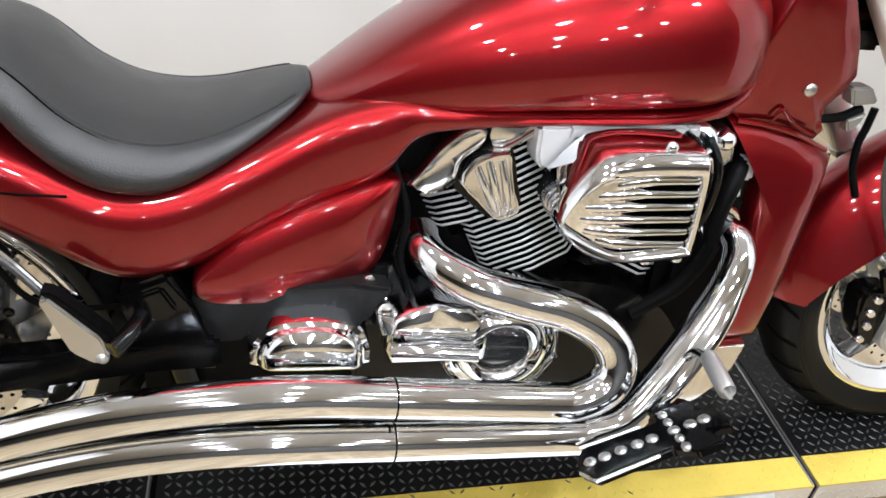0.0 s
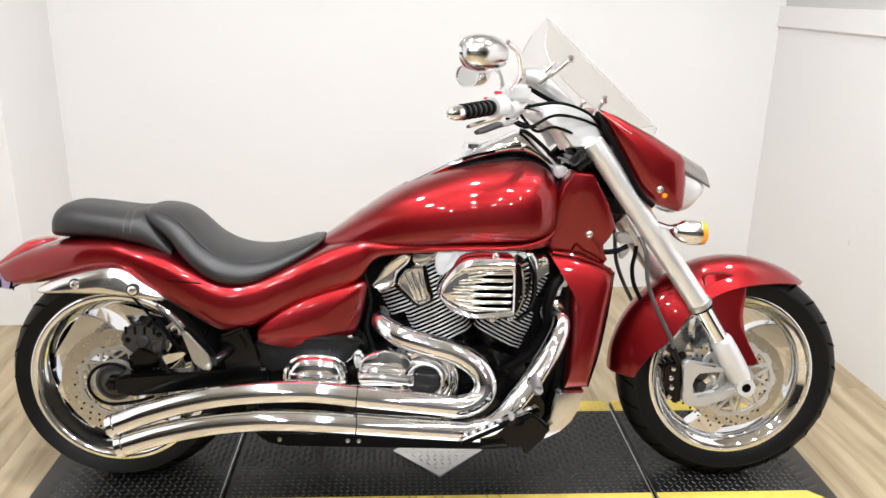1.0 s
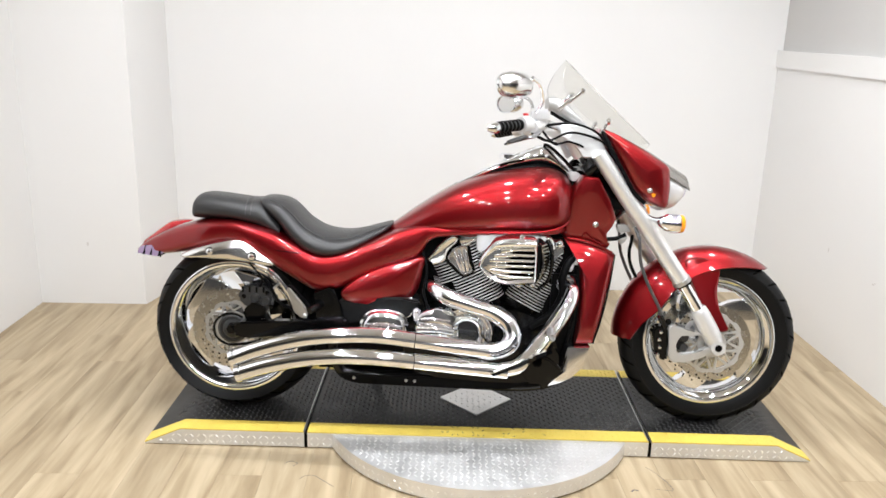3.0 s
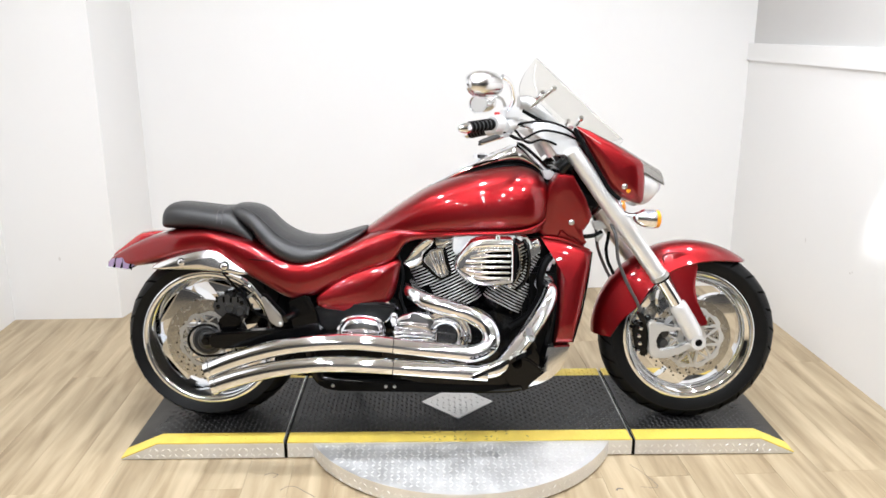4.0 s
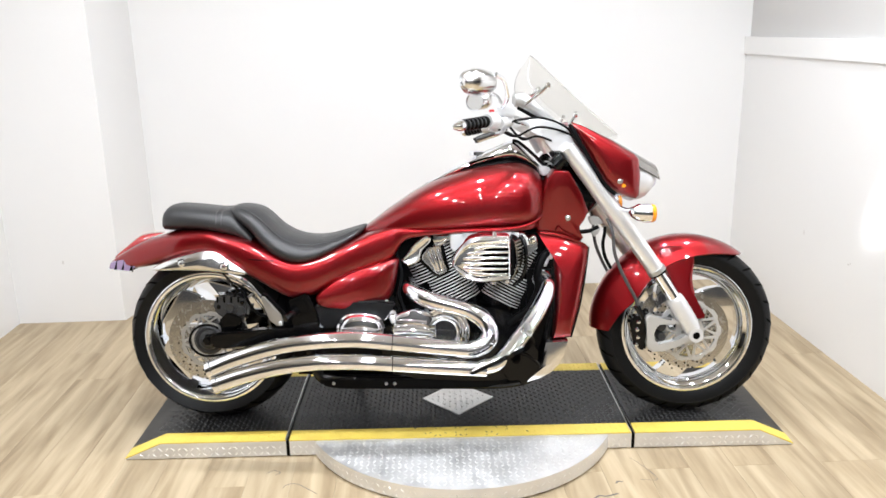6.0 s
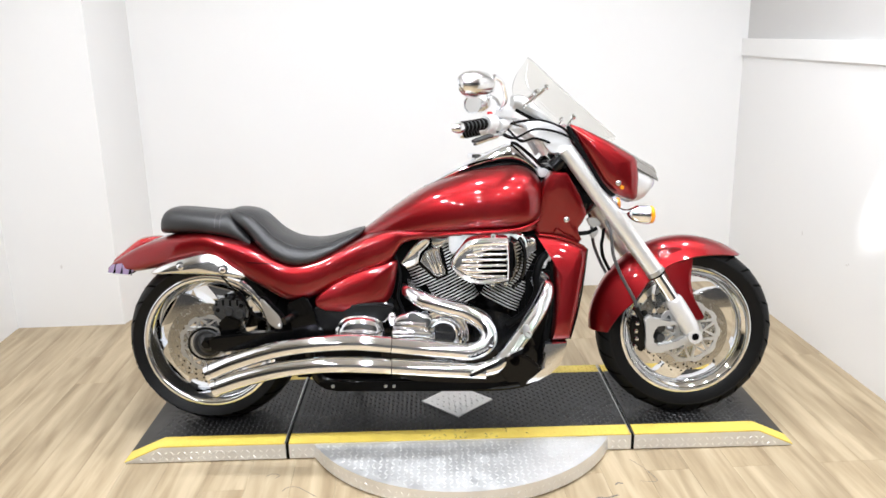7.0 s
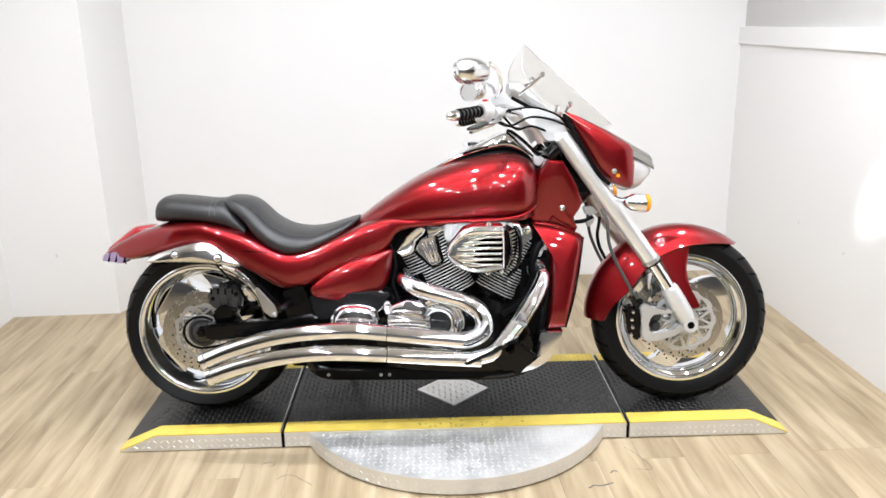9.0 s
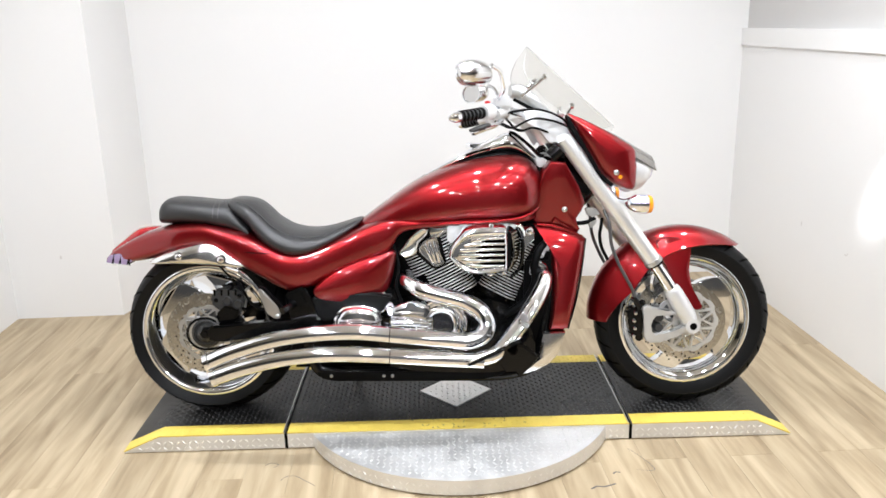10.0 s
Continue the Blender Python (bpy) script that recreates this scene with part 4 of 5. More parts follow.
air = part("air_cleaner", air_frame(), CHROME, bike, "chrome air cleaner cover with louvres")
part("backing", dome(MOUTH, [(1, -0.2575), (1, -0.2595), (0.1, -0.2595)], 3), GROOVE, air, "black plate behind the louvres")
part("nose", dome([(0.854, 0.583), (0.86, 0.6), (0.8725, 0.616), (0.899, 0.637), (0.92, 0.643), (0.937, 0.6445), (0.937, 0.537), (0.8982, 0.551), (0.872, 0.566), (0.858, 0.575)], [(1, -0.255), (1, -0.270), (0.9, -0.275), (0.1, -0.277)], smooth=False), CHROME, air, "smooth chrome nose behind the louvres")
for i in range(6):
    z = 0.5475 + 0.0186 * i
    x0 = 0.868 + 0.0075 * abs(i - 2.2) ** 1.75
    z0 = 0.583 + (z - 0.583) * 0.82
    part("louvre", loft([[(x0 + (1.0285 - x0) * u, -0.258 - q * 0.0225 * math.sin(math.pi * k / 10) ** 0.6, z0 + (z + 0.03 * (x0 + (1.0285 - x0) * u - 0.95) * 0.9 - z0) * min(1, 3 * u) + w * 0.0096 * math.copysign(abs(math.cos(math.pi * k / 10)) ** 0.8, math.cos(math.pi * k / 10))) for k in range(11)] for u, q, w in ((0, 0.55, 0.8), (0.06, 0.85, 1.0), (0.25, 1, 1.02), (0.4, 1.02, 0.98), (0.52, 1, 0.68), (0.97, 1, 0.62), (1, 0.9, 0.56))]), CHROME, air)
for q in ((0.985, -0.266, 0.519), (1.03, -0.266, 0.523), (0.986, -0.262, 0.683)):
    part("clasp", ball(*q, 0.0085), CHROME, air)
duct = part("intake_grille", dome([(1.046, 0.66), (1.076, 0.66), (1.09, 0.635), (1.094, 0.60), (1.086, 0.556), (1.066, 0.522), (1.046, 0.522)], [(1, -0.14), (1, -0.185), (0.9, -0.2), (0.3, -0.206), (0.05, -0.206)], 3), BLACK, bike, "black intake with bright ribs")
for i in range(9):
    zr = 0.552 + 0.0118 * i
    bow = 0.01 * math.sin(math.pi * (i + 0.5) / 9)
    part("rib", rod((1.058 + bow, -0.207, zr), (1.078 + bow, -0.197, zr + 0.006), 0.0042, 8), POLISHED, duct)
part("air_duct", box(1.036, 1.056, -0.245, -0.14, 0.535, 0.66, 0.006), BLACK, bike, "black intake duct")
part("duct_rim", tube([(1.05, -0.236, 0.66), (1.064, -0.232, 0.63), (1.066, -0.232, 0.57), (1.05, -0.236, 0.527)], 0.0035, 5, 8), CHROME, bike, "thin chrome rim of the intake")
part("breather_hose", tube([(1.086, -0.18, 0.665), (1.098, -0.2, 0.632), (1.102, -0.2, 0.58), (1.094, -0.19, 0.527), (1.07, -0.16, 0.49)], 0.0065, 5, 10), BLACK, bike, "black breather hose")

# covers along the engine
gear = part("gearbox_cover", dome([(0.646, 0.339), (0.6506, 0.366), (0.658, 0.3935), (0.678, 0.404), (0.717, 0.4183), (0.768, 0.4126), (0.786, 0.396), (0.8, 0.36), (0.8, 0.318), (0.655, 0.315)], [(1, -0.14), (1, -0.214), (0.95, -0.226), (0.88, -0.23), (0.5, -0.233), (0.1, -0.234)], smooth=False), CHROME, bike, "chrome gearbox cover")
part("rib", tube([(0.665, -0.226, 0.376), (0.70, -0.233, 0.379), (0.765, -0.233, 0.374)], 0.006, 3, 10), CHROME, gear)
part("rib", tube([(0.655, -0.232, 0.342), (0.71, -0.24, 0.346), (0.78, -0.24, 0.34)], 0.011, 3, 10), CHROME, gear)
CC = (0.824, 0.333)
clutch = part("clutch_cover", lathe([(0.094, -0.15), (0.094, -0.2), (0.092, -0.212), (0.086, -0.218), (0.081, -0.217), (0.077, -0.212), (0.073, -0.212), (0.069, -0.22), (0.062, -0.23), (0.054, -0.233), (0.046, -0.229), (0.041, -0.221), (0.039, -0.213), (0.002, -0.212)], *CC, 48, loop=False), CHROME, bike, "round stepped chrome clutch cover")
# The dark reflection in the chrome centre is put into its colour.
part("centre", lathe([(0.0388, -0.2115), (0.0388, -0.2145), (0.033, -0.216), (0.002, -0.2165)], *CC, 28, loop=False), DARK_REFLECTION, clutch, "chrome centre with a dark reflection put into its colour")
for i in range(7):
    a = radians(-10 + 34 * i)
    part("bolt", bolt(CC[0] + 0.085 * math.cos(a), CC[1] + 0.085 * math.sin(a), -0.216, 0.0055), CHROME, clutch)
part("oval_cover", dome([(0.458, 0.345), (0.464, 0.372), (0.486, 0.396), (0.515, 0.405), (0.56, 0.406), (0.602, 0.396), (0.62, 0.374), (0.625, 0.345), (0.61, 0.33), (0.475, 0.33)], [(1, -0.17), (1, -0.236), (0.975, -0.243), (0.88, -0.246), (0.85, -0.251), (0.81, -0.262), (0.7, -0.27), (0.45, -0.274), (0.1, -0.275)], 4), CHROME, bike, "oval chrome cover")
part("linkage", join(tube([(0.615, -0.16, 0.43), (0.635, -0.175, 0.415), (0.632, -0.18, 0.385), (0.60, -0.18, 0.36)], 0.007), ball(0.632, -0.17, 0.418, 0.013)), CHROME, bike, "chrome linkage")
part("bracket", join(prism([(0.60, 0.44), (0.66, 0.45), (0.68, 0.40), (0.65, 0.37), (0.61, 0.39)], -0.165, -0.13, 0.006), tube([(0.68, -0.14, 0.5), (0.67, -0.15, 0.45), (0.69, -0.16, 0.4)], 0.008)), BLACK, bike, "black engine bracket")

part("coolant_hose", tube([(1.2, -0.10, 0.60), (1.17, -0.14, 0.585), (1.15, -0.155, 0.53), (1.155, -0.15, 0.47), (1.12, -0.15, 0.40), (1.05, -0.15, 0.35)], 0.014, 6, 12), MATT, bike, "black coolant hose")
part("hose_fitting", join(box(1.183, 1.212, -0.128, -0.1, 0.575, 0.612, 0.006), rod((1.19, -0.11, 0.58), (1.175, -0.14, 0.56), 0.01)), BRIGHT, bike, "pale metal hose fitting")
part("head_fitting", join(tube([(1.07, -0.14, 0.668), (1.095, -0.155, 0.66), (1.105, -0.16, 0.63)], 0.014), ball(1.13, -0.15, 0.65, 0.016), rod((1.10, -0.16, 0.64), (1.10, -0.18, 0.63), 0.008)), CHROME, bike, "chrome fittings on the front cylinder")
part("header_flange", join(lathe([(0.034, -0.128), (0.034, -0.14), (0.03, -0.145), (0.02, -0.145)], 1.168, 0.508, 20, loop=False), ball(1.15, -0.146, 0.535, 0.008), ball(1.19, -0.146, 0.485, 0.008)), CHROME, bike, "chrome exhaust flange")
for q in ((0.628, -0.18, 0.432), (0.652, -0.175, 0.39), (0.615, -0.175, 0.372)):
    part("nut", ball(*q, 0.009, (1, 0.6, 1)), CHROME, bike)
part("clutch_cable", tube([(0.66, -0.12, 0.6), (0.68, -0.15, 0.53), (0.672, -0.17, 0.46), (0.69, -0.19, 0.40), (0.68, -0.2, 0.36)], 0.005, n=8), MATT, bike)
part("ignition_lead", tube([(0.86, -0.12, 0.66), (0.875, -0.16, 0.62), (0.885, -0.165, 0.57)], 0.005, n=8), MATT, bike)
part("neutral_switch", join(tube([(0.65, -0.19, 0.40), (0.648, -0.205, 0.385), (0.655, -0.215, 0.365)], 0.012), ball(0.65, -0.2, 0.395, 0.015)), CHROME, bike, "chrome linkage joint")

# exhausts
UP = [(0.90, -0.300, 0.297), (0.778, -0.305, 0.309), (0.648, -0.31, 0.322), (0.536, -0.312, 0.331), (0.425, -0.312, 0.327), (0.314, -0.31, 0.313), (0.221, -0.305, 0.290), (0.127, -0.30, 0.258), (0.045, -0.295, 0.222)]
LOW = [(0.96, -0.30, 0.231), (0.80, -0.309, 0.2415), (0.648, -0.3185, 0.2535), (0.56, -0.321, 0.2582), (0.475, -0.322, 0.2598), (0.388, -0.32, 0.255), (0.277, -0.315, 0.238), (0.165, -0.31, 0.209), (0.066, -0.305, 0.174)]


def shield_bm(pts, r, a0, a1, thick=0.0035, per=7, n=12):
    """A curved heat shield that lies along a pipe from angle a0 to a1 round it (180 faces outwards, 90 upwards)."""
    path, rings, up = curve_through(pts, per), [], Vector((0, 0, 1))
    for i, q in enumerate(path):
        d = Vector(tuple(path[min(i + 1, len(path) - 1)] - path[max(i - 1, 0)])).normalized()
        up = (up - d * up.dot(d)).normalized()
        side = d.cross(up)
        arc = [radians(a0 + (a1 - a0) * k / n) for k in range(n + 1)]
        rings.append([Vector(tuple(q)) + h * (math.cos(a) * side + math.sin(a) * up) for h, row in ((r + thick, arc), (r - 0.001, arc[::-1])) for a in row])
    return loft(rings)


def silencer(name, pts, label):
    ob = part(name, tube(pts, [0.025, 0.0255, 0.0255, 0.0255, 0.0255, 0.0255, 0.026, 0.0265, 0.027], 7, 24), CHROME, bike, label)
    e, d = Vector(pts[-1]), (Vector(pts[-1]) - Vector(pts[-2])).normalized()
    part("end_cap", join(tube([e + d * 0.001, e + d * 0.004], 0.028, 1, 24), tube([e - d * 0.01, e + d * 0.006], 0.0305, 1, 24)), CHROME, ob)
    part("bore", tube([e + d * 0.0065, e + d * 0.0075], 0.024, 1, 20), GROOVE, ob, "dark exhaust outlet")
    for k0, k1 in ((0, 2), (2, 8)):
        run = pts[k0:k1 + 1] if k1 < 8 else pts[k0:8] + [tuple(Vector(pts[8]) * 0.85 + Vector(pts[7]) * 0.15)]
        part("heat_shield", shield_bm(run, 0.0265, 50, 212, 0.003), CHROME, ob, "chrome heat shield with a raised edge")
    return ob


upper = silencer("upper_silencer", UP, "long curved chrome upper exhaust")
lower = silencer("lower_silencer", LOW, "long curved chrome lower exhaust")
for ob, pts in ((upper, UP), (lower, LOW)):
    q, d = Vector(pts[2]), (Vector(pts[3]) - Vector(pts[1])).normalized()
    part("shield_joint", tube([q - d * 0.0012, q + d * 0.0012], 0.0302, 1, 24), GROOVE, ob, "dark joint between two heat shields")
part("rear_header", tube([(0.705, -0.13, 0.488), (0.712, -0.185, 0.474), (0.76, -0.225, 0.455), (0.83, -0.24, 0.438), (0.90, -0.25, 0.422), (0.955, -0.265, 0.392), (0.975, -0.28, 0.352), (0.958, -0.292, 0.316), (0.91, -0.30, 0.298), (0.86, -0.302, 0.300)], [0.025, 0.027, 0.029, 0.03, 0.03, 0.03, 0.03, 0.03, 0.029, 0.028], 7, 22), CHROME, bike, "chrome header pipe of the rear cylinder")
part("front_header", tube([(1.165, -0.12, 0.51), (1.182, -0.175, 0.492), (1.165, -0.21, 0.452), (1.12, -0.24, 0.385), (1.06, -0.27, 0.312), (1.0, -0.295, 0.255), (0.94, -0.30, 0.238)], [0.022, 0.025, 0.027, 0.028, 0.028, 0.028, 0.027], 7, 22), CHROME, bike, "chrome header pipe of the front cylinder")
part("header_shield", tube([(1.175, -0.215, 0.475), (1.13, -0.255, 0.40), (1.07, -0.287, 0.32), (1.03, -0.302, 0.275)], [0.014, 0.02, 0.02, 0.012], 6, 16, 0.6), CHROME, bike, "chrome heat shield")

# pegs and pedal
PEG = Matrix.Translation((1.0, -0.385, 0.285)) @ Matrix.Rotation(radians(-26), 4, "Y") @ Matrix.Rotation(radians(-19), 4, "X") @ Matrix.Diagonal((1, 1.3, 1, 1))
board = bmesh.new()
low_face = board.faces.new([board.verts.new((x, y, 0)) for x, y in ((-0.105, -0.012), (-0.09, -0.034), (0.02, -0.03), (0.045, -0.05), (0.085, -0.05), (0.075, -0.02), (0.105, -0.03), (0.105, 0.03), (0.075, 0.02), (0.085, 0.05), (0.045, 0.05), (0.02, 0.03), (-0.09, 0.034), (-0.105, 0.012))])
grown = bmesh.ops.extrude_face_region(board, geom=[low_face])
bmesh.ops.translate(board, vec=(0, 0, 0.014), verts=[v for v in grown["geom"] if isinstance(v, bmesh.types.BMVert)])
bmesh.ops.bevel(board, geom=board.edges[:], offset=0.003, segments=2, affect="EDGES")
ped = part("foot_peg", moved(board, PEG), BLACK, bike, "dagger-shaped black foot peg with bright studs")
for sx in (-0.088, -0.066, -0.042, -0.018, 0.004):
    part("stud", moved(ball(sx, 0, 0.014, 0.0085, (1.1, 0.95, 0.6)), PEG), SILVER, ped)
for i in range(5):
    part("stud", moved(ball(0.03, -0.036 + 0.018 * i, 0.014, 0.009, (1.0 if i == 2 else 0.75, 0.8, 0.6)), PEG @ Matrix.Diagonal((1, 1, 1, 1)) @ Matrix.Translation((0.006, 0, 0))), SILVER, ped)
for sx in (0.06, 0.08):
    part("stud", moved(ball(sx, 0, 0.014, 0.0085, (1.1, 0.95, 0.6)), PEG), SILVER, ped)
part("edge_strip", moved(tube([(-0.107, -0.012, 0.013), (-0.092, -0.036, 0.013), (0.0, -0.033, 0.013)], 0.0025, 1, 6), PEG), SILVER, ped)
part("edge_strip", moved(tube([(-0.092, 0.036, 0.013), (0.0, 0.033, 0.013)], 0.0025, 1, 6), PEG), SILVER, ped)
part("peg_bracket", join(prism([(0.985, 0.255), (1.056, 0.298), (1.1, 0.286), (1.145, 0.25), (1.125, 0.225), (1.082, 0.172), (1.072, 0.21), (1.042, 0.19), (1.01, 0.24)], -0.315, -0.285, 0.006), tube([(1.08, -0.16, 0.22), (1.075, -0.24, 0.235), (1.05, -0.34, 0.29)], 0.017)), BLACK, bike, "glossy black peg bracket")
pedal = part("brake_pedal", tube([(1.04, -0.255, 0.29), (1.075, -0.27, 0.335), (1.09, -0.285, 0.372), (1.092, -0.32, 0.384)], 0.0075), CHROME, bike, "chrome brake pedal arm")
part("pedal_pad", join(tube([(1.092, -0.31, 0.386), (1.092, -0.318, 0.386), (1.088, -0.375, 0.380), (1.088, -0.381, 0.38)], [0.008, 0.0125, 0.013, 0.009], 3, 16)), CAST, pedal, "pale metal pedal pad")
pil = part("pillion_peg", prism([(0.216, 0.465), (0.2269, 0.472), (0.2813, 0.41), (0.2889, 0.3803), (0.2702, 0.3692), (0.244, 0.388)], -0.282, -0.262, 0.003), SILVER, bike, "folded silver pillion peg")
part("rubber", prism([(0.218, 0.478), (0.234, 0.474), (0.292, 0.412), (0.298, 0.39), (0.286, 0.4), (0.224, 0.468)], -0.278, -0.25, 0.003), MATT, pil)
part("tip", ball(0.279, -0.278, 0.379, 0.009), CAST, pil)
part("peg_stay", tube([(0.145, -0.232, 0.52), (0.18, -0.24, 0.494), (0.215, -0.255, 0.462)], 0.0045, 3, 8), DARK_CAST, bike, "dark stay above the peg")
part("peg_hanger", tube([(0.295, -0.29, 0.398), (0.315, -0.26, 0.405), (0.33, -0.215, 0.41)], 0.012), BLACK, bike)
part("hose", tube([(0.10, -0.2, 0.53), (0.16, -0.225, 0.51), (0.21, -0.23, 0.45), (0.24, -0.21, 0.38)], 0.006, n=8), CHROME, bike, "curved chrome stay")

# front fork
for s in (-1, 1):
    leg = part("fork_leg", tube([(1.245, s * 0.13, 0.965), (1.30, s * 0.13, 0.894), (1.45, s * 0.13, 0.70), (1.575, s * 0.13, 0.538)], [0.027, 0.0295, 0.0298, 0.0295], 3, 24), SATIN, bike, "satin silver fork leg")
    part("collar", tube([(1.569, s * 0.13, 0.546), (1.578, s * 0.13, 0.534)], 0.033, 1, 24), CAST, leg)
    part("seal", tube([(1.577, s * 0.13, 0.535), (1.582, s * 0.13, 0.527)], 0.029, 1, 20), GROOVE, leg)
    part("slider", tube([(1.575, s * 0.13, 0.538), (1.66, s * 0.13, 0.415)], 0.0235, 1, 20), CHROME, leg, "chrome fork slider")
    part("axle_clamp", join(tube([(1.640, s * 0.13, 0.445), (1.652, s * 0.13, 0.427), (1.705, s * 0.125, 0.345), (1.725, s * 0.12, 0.305)], [0.026, 0.031, 0.032, 0.024], 4, 18),
                            rod((FA[0], s * 0.1, FA[1]), (FA[0], s * 0.155, FA[1]), 0.026, 20)), BRIGHT, leg, "silver axle clamp")
    part("axle_end", lathe([(0.013, s * 0.1555), (0.012, s * 0.157), (0.001, s * 0.1565)], *FA, n=20, loop=False), GROOVE, leg)
    fc = part("front_caliper", prism([(1.541, 0.372), (1.554, 0.384), (1.572, 0.378), (1.583, 0.366), (1.64, 0.366), (1.668, 0.352), (1.655, 0.346), (1.588, 0.35), (1.58, 0.332), (1.568, 0.312), (1.574, 0.285), (1.592, 0.268), (1.648, 0.281), (1.695, 0.31), (1.715, 0.292), (1.664, 0.262), (1.606, 0.252), (1.586, 0.244), (1.566, 0.246), (1.55, 0.27), (1.552, 0.32)], s * 0.108, s * 0.142, 0.005), ALLOY, bike, "silver cast front brake caliper")
    part("caliper_body", prism([(1.49, 0.355), (1.505, 0.372), (1.55, 0.372), (1.56, 0.31), (1.553, 0.242), (1.525, 0.25), (1.505, 0.275), (1.5, 0.31)], s * 0.075, s * 0.125, 0.008), BLACK, fc, "black caliper body")
    for i in range(4):
        part("bolt", bolt(1.516 + 0.004 * (i % 2), 0.268 + 0.028 * i, s * 0.125, 0.0085, 0.008), CHROME, fc)
    for zz in (0.322, 0.286):
        part("piston", lathe([(0.017, s * 0.09), (0.017, s * 0.118), (0.012, s * 0.124), (0.002, s * 0.124)], 1.608, zz + 0.01, 18, loop=False), DARK_CAST, fc)
    part("brake_hose", tube([(1.395, s * 0.12, 0.72), (1.41, s * 0.14, 0.674), (1.42, s * 0.14, 0.604), (1.444, s * 0.14, 0.543), (1.472, s * 0.14, 0.491), (1.5, s * 0.135, 0.445), (1.515, s * 0.13, 0.41)], 0.006, n=8), HOSE, bike, "grey braided brake hose")
    part("hose_end", join(rod((1.51, s * 0.13, 0.41), (1.535, s * 0.125, 0.37), 0.011), ball(1.545, s * 0.12, 0.388, 0.012)), BLACK, bike)
part("front_axle", rod((FA[0], -0.12, FA[1]), (FA[0], 0.12, FA[1]), 0.014), SILVER, bike)
part("lower_clamp", join(box(1.29, 1.375, -0.1, 0.1, 0.775, 0.815, 0.01)), BLACK, bike, "black lower fork clamp")
part("upper_clamp", join(box(1.20, 1.26, -0.14, 0.14, 0.9, 0.926, 0.01), *[rod((1.2, s * 0.13, 0.9), (1.23, s * 0.13, 0.93), 0.024, 18) for s in (-1, 1)]), BLACK, bike, "black upper fork clamp")
part("wiring", tube([(1.28, -0.09, 0.672), (1.31, -0.1, 0.6705), (1.345, -0.1, 0.676), (1.37, -0.1, 0.69)], 0.0075, 4, 8), MATT, bike, "black wiring by the steering head")
part("drain_hose", tube([(1.394, -0.1, 0.69), (1.392, -0.1, 0.66), (1.388, -0.1, 0.63), (1.396, -0.1, 0.586), (1.42, -0.1, 0.54)], 0.006, 4, 8), MATT, bike, "black hose below the fork clamp")
part("connector", join(prism([(1.331, 0.725), (1.366, 0.727), (1.386, 0.7015), (1.343, 0.6955)], -0.115, -0.085, 0.004), prism([(1.345, 0.672), (1.375, 0.686), (1.37, 0.668), (1.352, 0.652)], -0.112, -0.09, 0.003)), CAST, bike, "grey connector blocks")

# front mudguard
def guard_ring(a, r, half, drop):
    """One cross-section of the front mudguard at angle a."""
    res = []
    for k in range(15):
        u = -1 + 2 * k / 14
        res.append((r - drop * abs(u) ** 2.4, half * u))
    res += [(q - 0.004, y * 0.97) for q, y in res[::-1]]
    return [(FA[0] + q * math.cos(a), y, FA[1] + q * math.sin(a)) for q, y in res]


rings = []
for a, r, half, drop in curve_through([(radians(181), 0.344, 0.078, 0.05), (radians(170), 0.347, 0.09, 0.075), (radians(150), 0.347, 0.1, 0.11), (radians(130), 0.347, 0.102, 0.10), (radians(110), 0.347, 0.1, 0.085), (radians(92), 0.345, 0.096, 0.07), (radians(76), 0.343, 0.09, 0.05), (radians(64), 0.343, 0.075, 0.03), (radians(57), 0.343, 0.05, 0.015), (radians(53), 0.344, 0.014, 0.004)], 5):
    rings.append(guard_ring(a, r, half, drop))
part("front_mudguard", loft(rings), PAINT, bike, "candy red front mudguard", 50)
for s in (-1, 1):
    st = part("mudguard_stay", dome([(1.60, 0.60), (1.655, 0.618), (1.712, 0.605), (1.724, 0.57), (1.716, 0.50), (1.733, 0.42), (1.762, 0.375), (1.745, 0.362), (1.715, 0.375), (1.668, 0.45), (1.625, 0.53)], [(1, s * 0.07), (1, s * 0.096), (0.97, s * 0.101), (0.5, s * 0.104), (0.1, s * 0.1045)], 3, lean=-s * 0.2), PAINT, bike, "red mudguard stay")
    for bx, bz in ((1.722, 0.435), (1.742, 0.388)):
        part("bolt", bolt(bx, bz, s * 0.1, 0.009), PAINT, st)

# headlamp nacelle and screen
NACELLE = [(1.254, 1.045), (1.262, 1.05), (1.3, 1.037), (1.394, 0.993), (1.48, 0.944), (1.494, 0.928), (1.502, 0.867), (1.5, 0.80), (1.49, 0.79), (1.47, 0.793), (1.418, 0.812), (1.374, 0.846), (1.339, 0.9), (1.294, 0.974)]
part("headlamp_nacelle", dome(NACELLE, [(0.1, -0.168), (0.4, -0.166), (0.65, -0.161), (0.82, -0.153), (0.92, -0.144), (0.97, -0.134), (1, -0.115), (1.03, 0), (1, 0.115), (0.97, 0.134), (0.92, 0.144), (0.82, 0.153), (0.65, 0.161), (0.4, 0.166), (0.1, 0.168)], smooth=False), PAINT, bike, "red headlamp nacelle")
part("nacelle_trim", tube([(1.25, -0.13, 1.042), (1.29, -0.15, 0.97), (1.336, -0.155, 0.895), (1.372, -0.155, 0.84), (1.41, -0.155, 0.808)], 0.007, n=10), MATT, bike, "black edge trim of the nacelle")
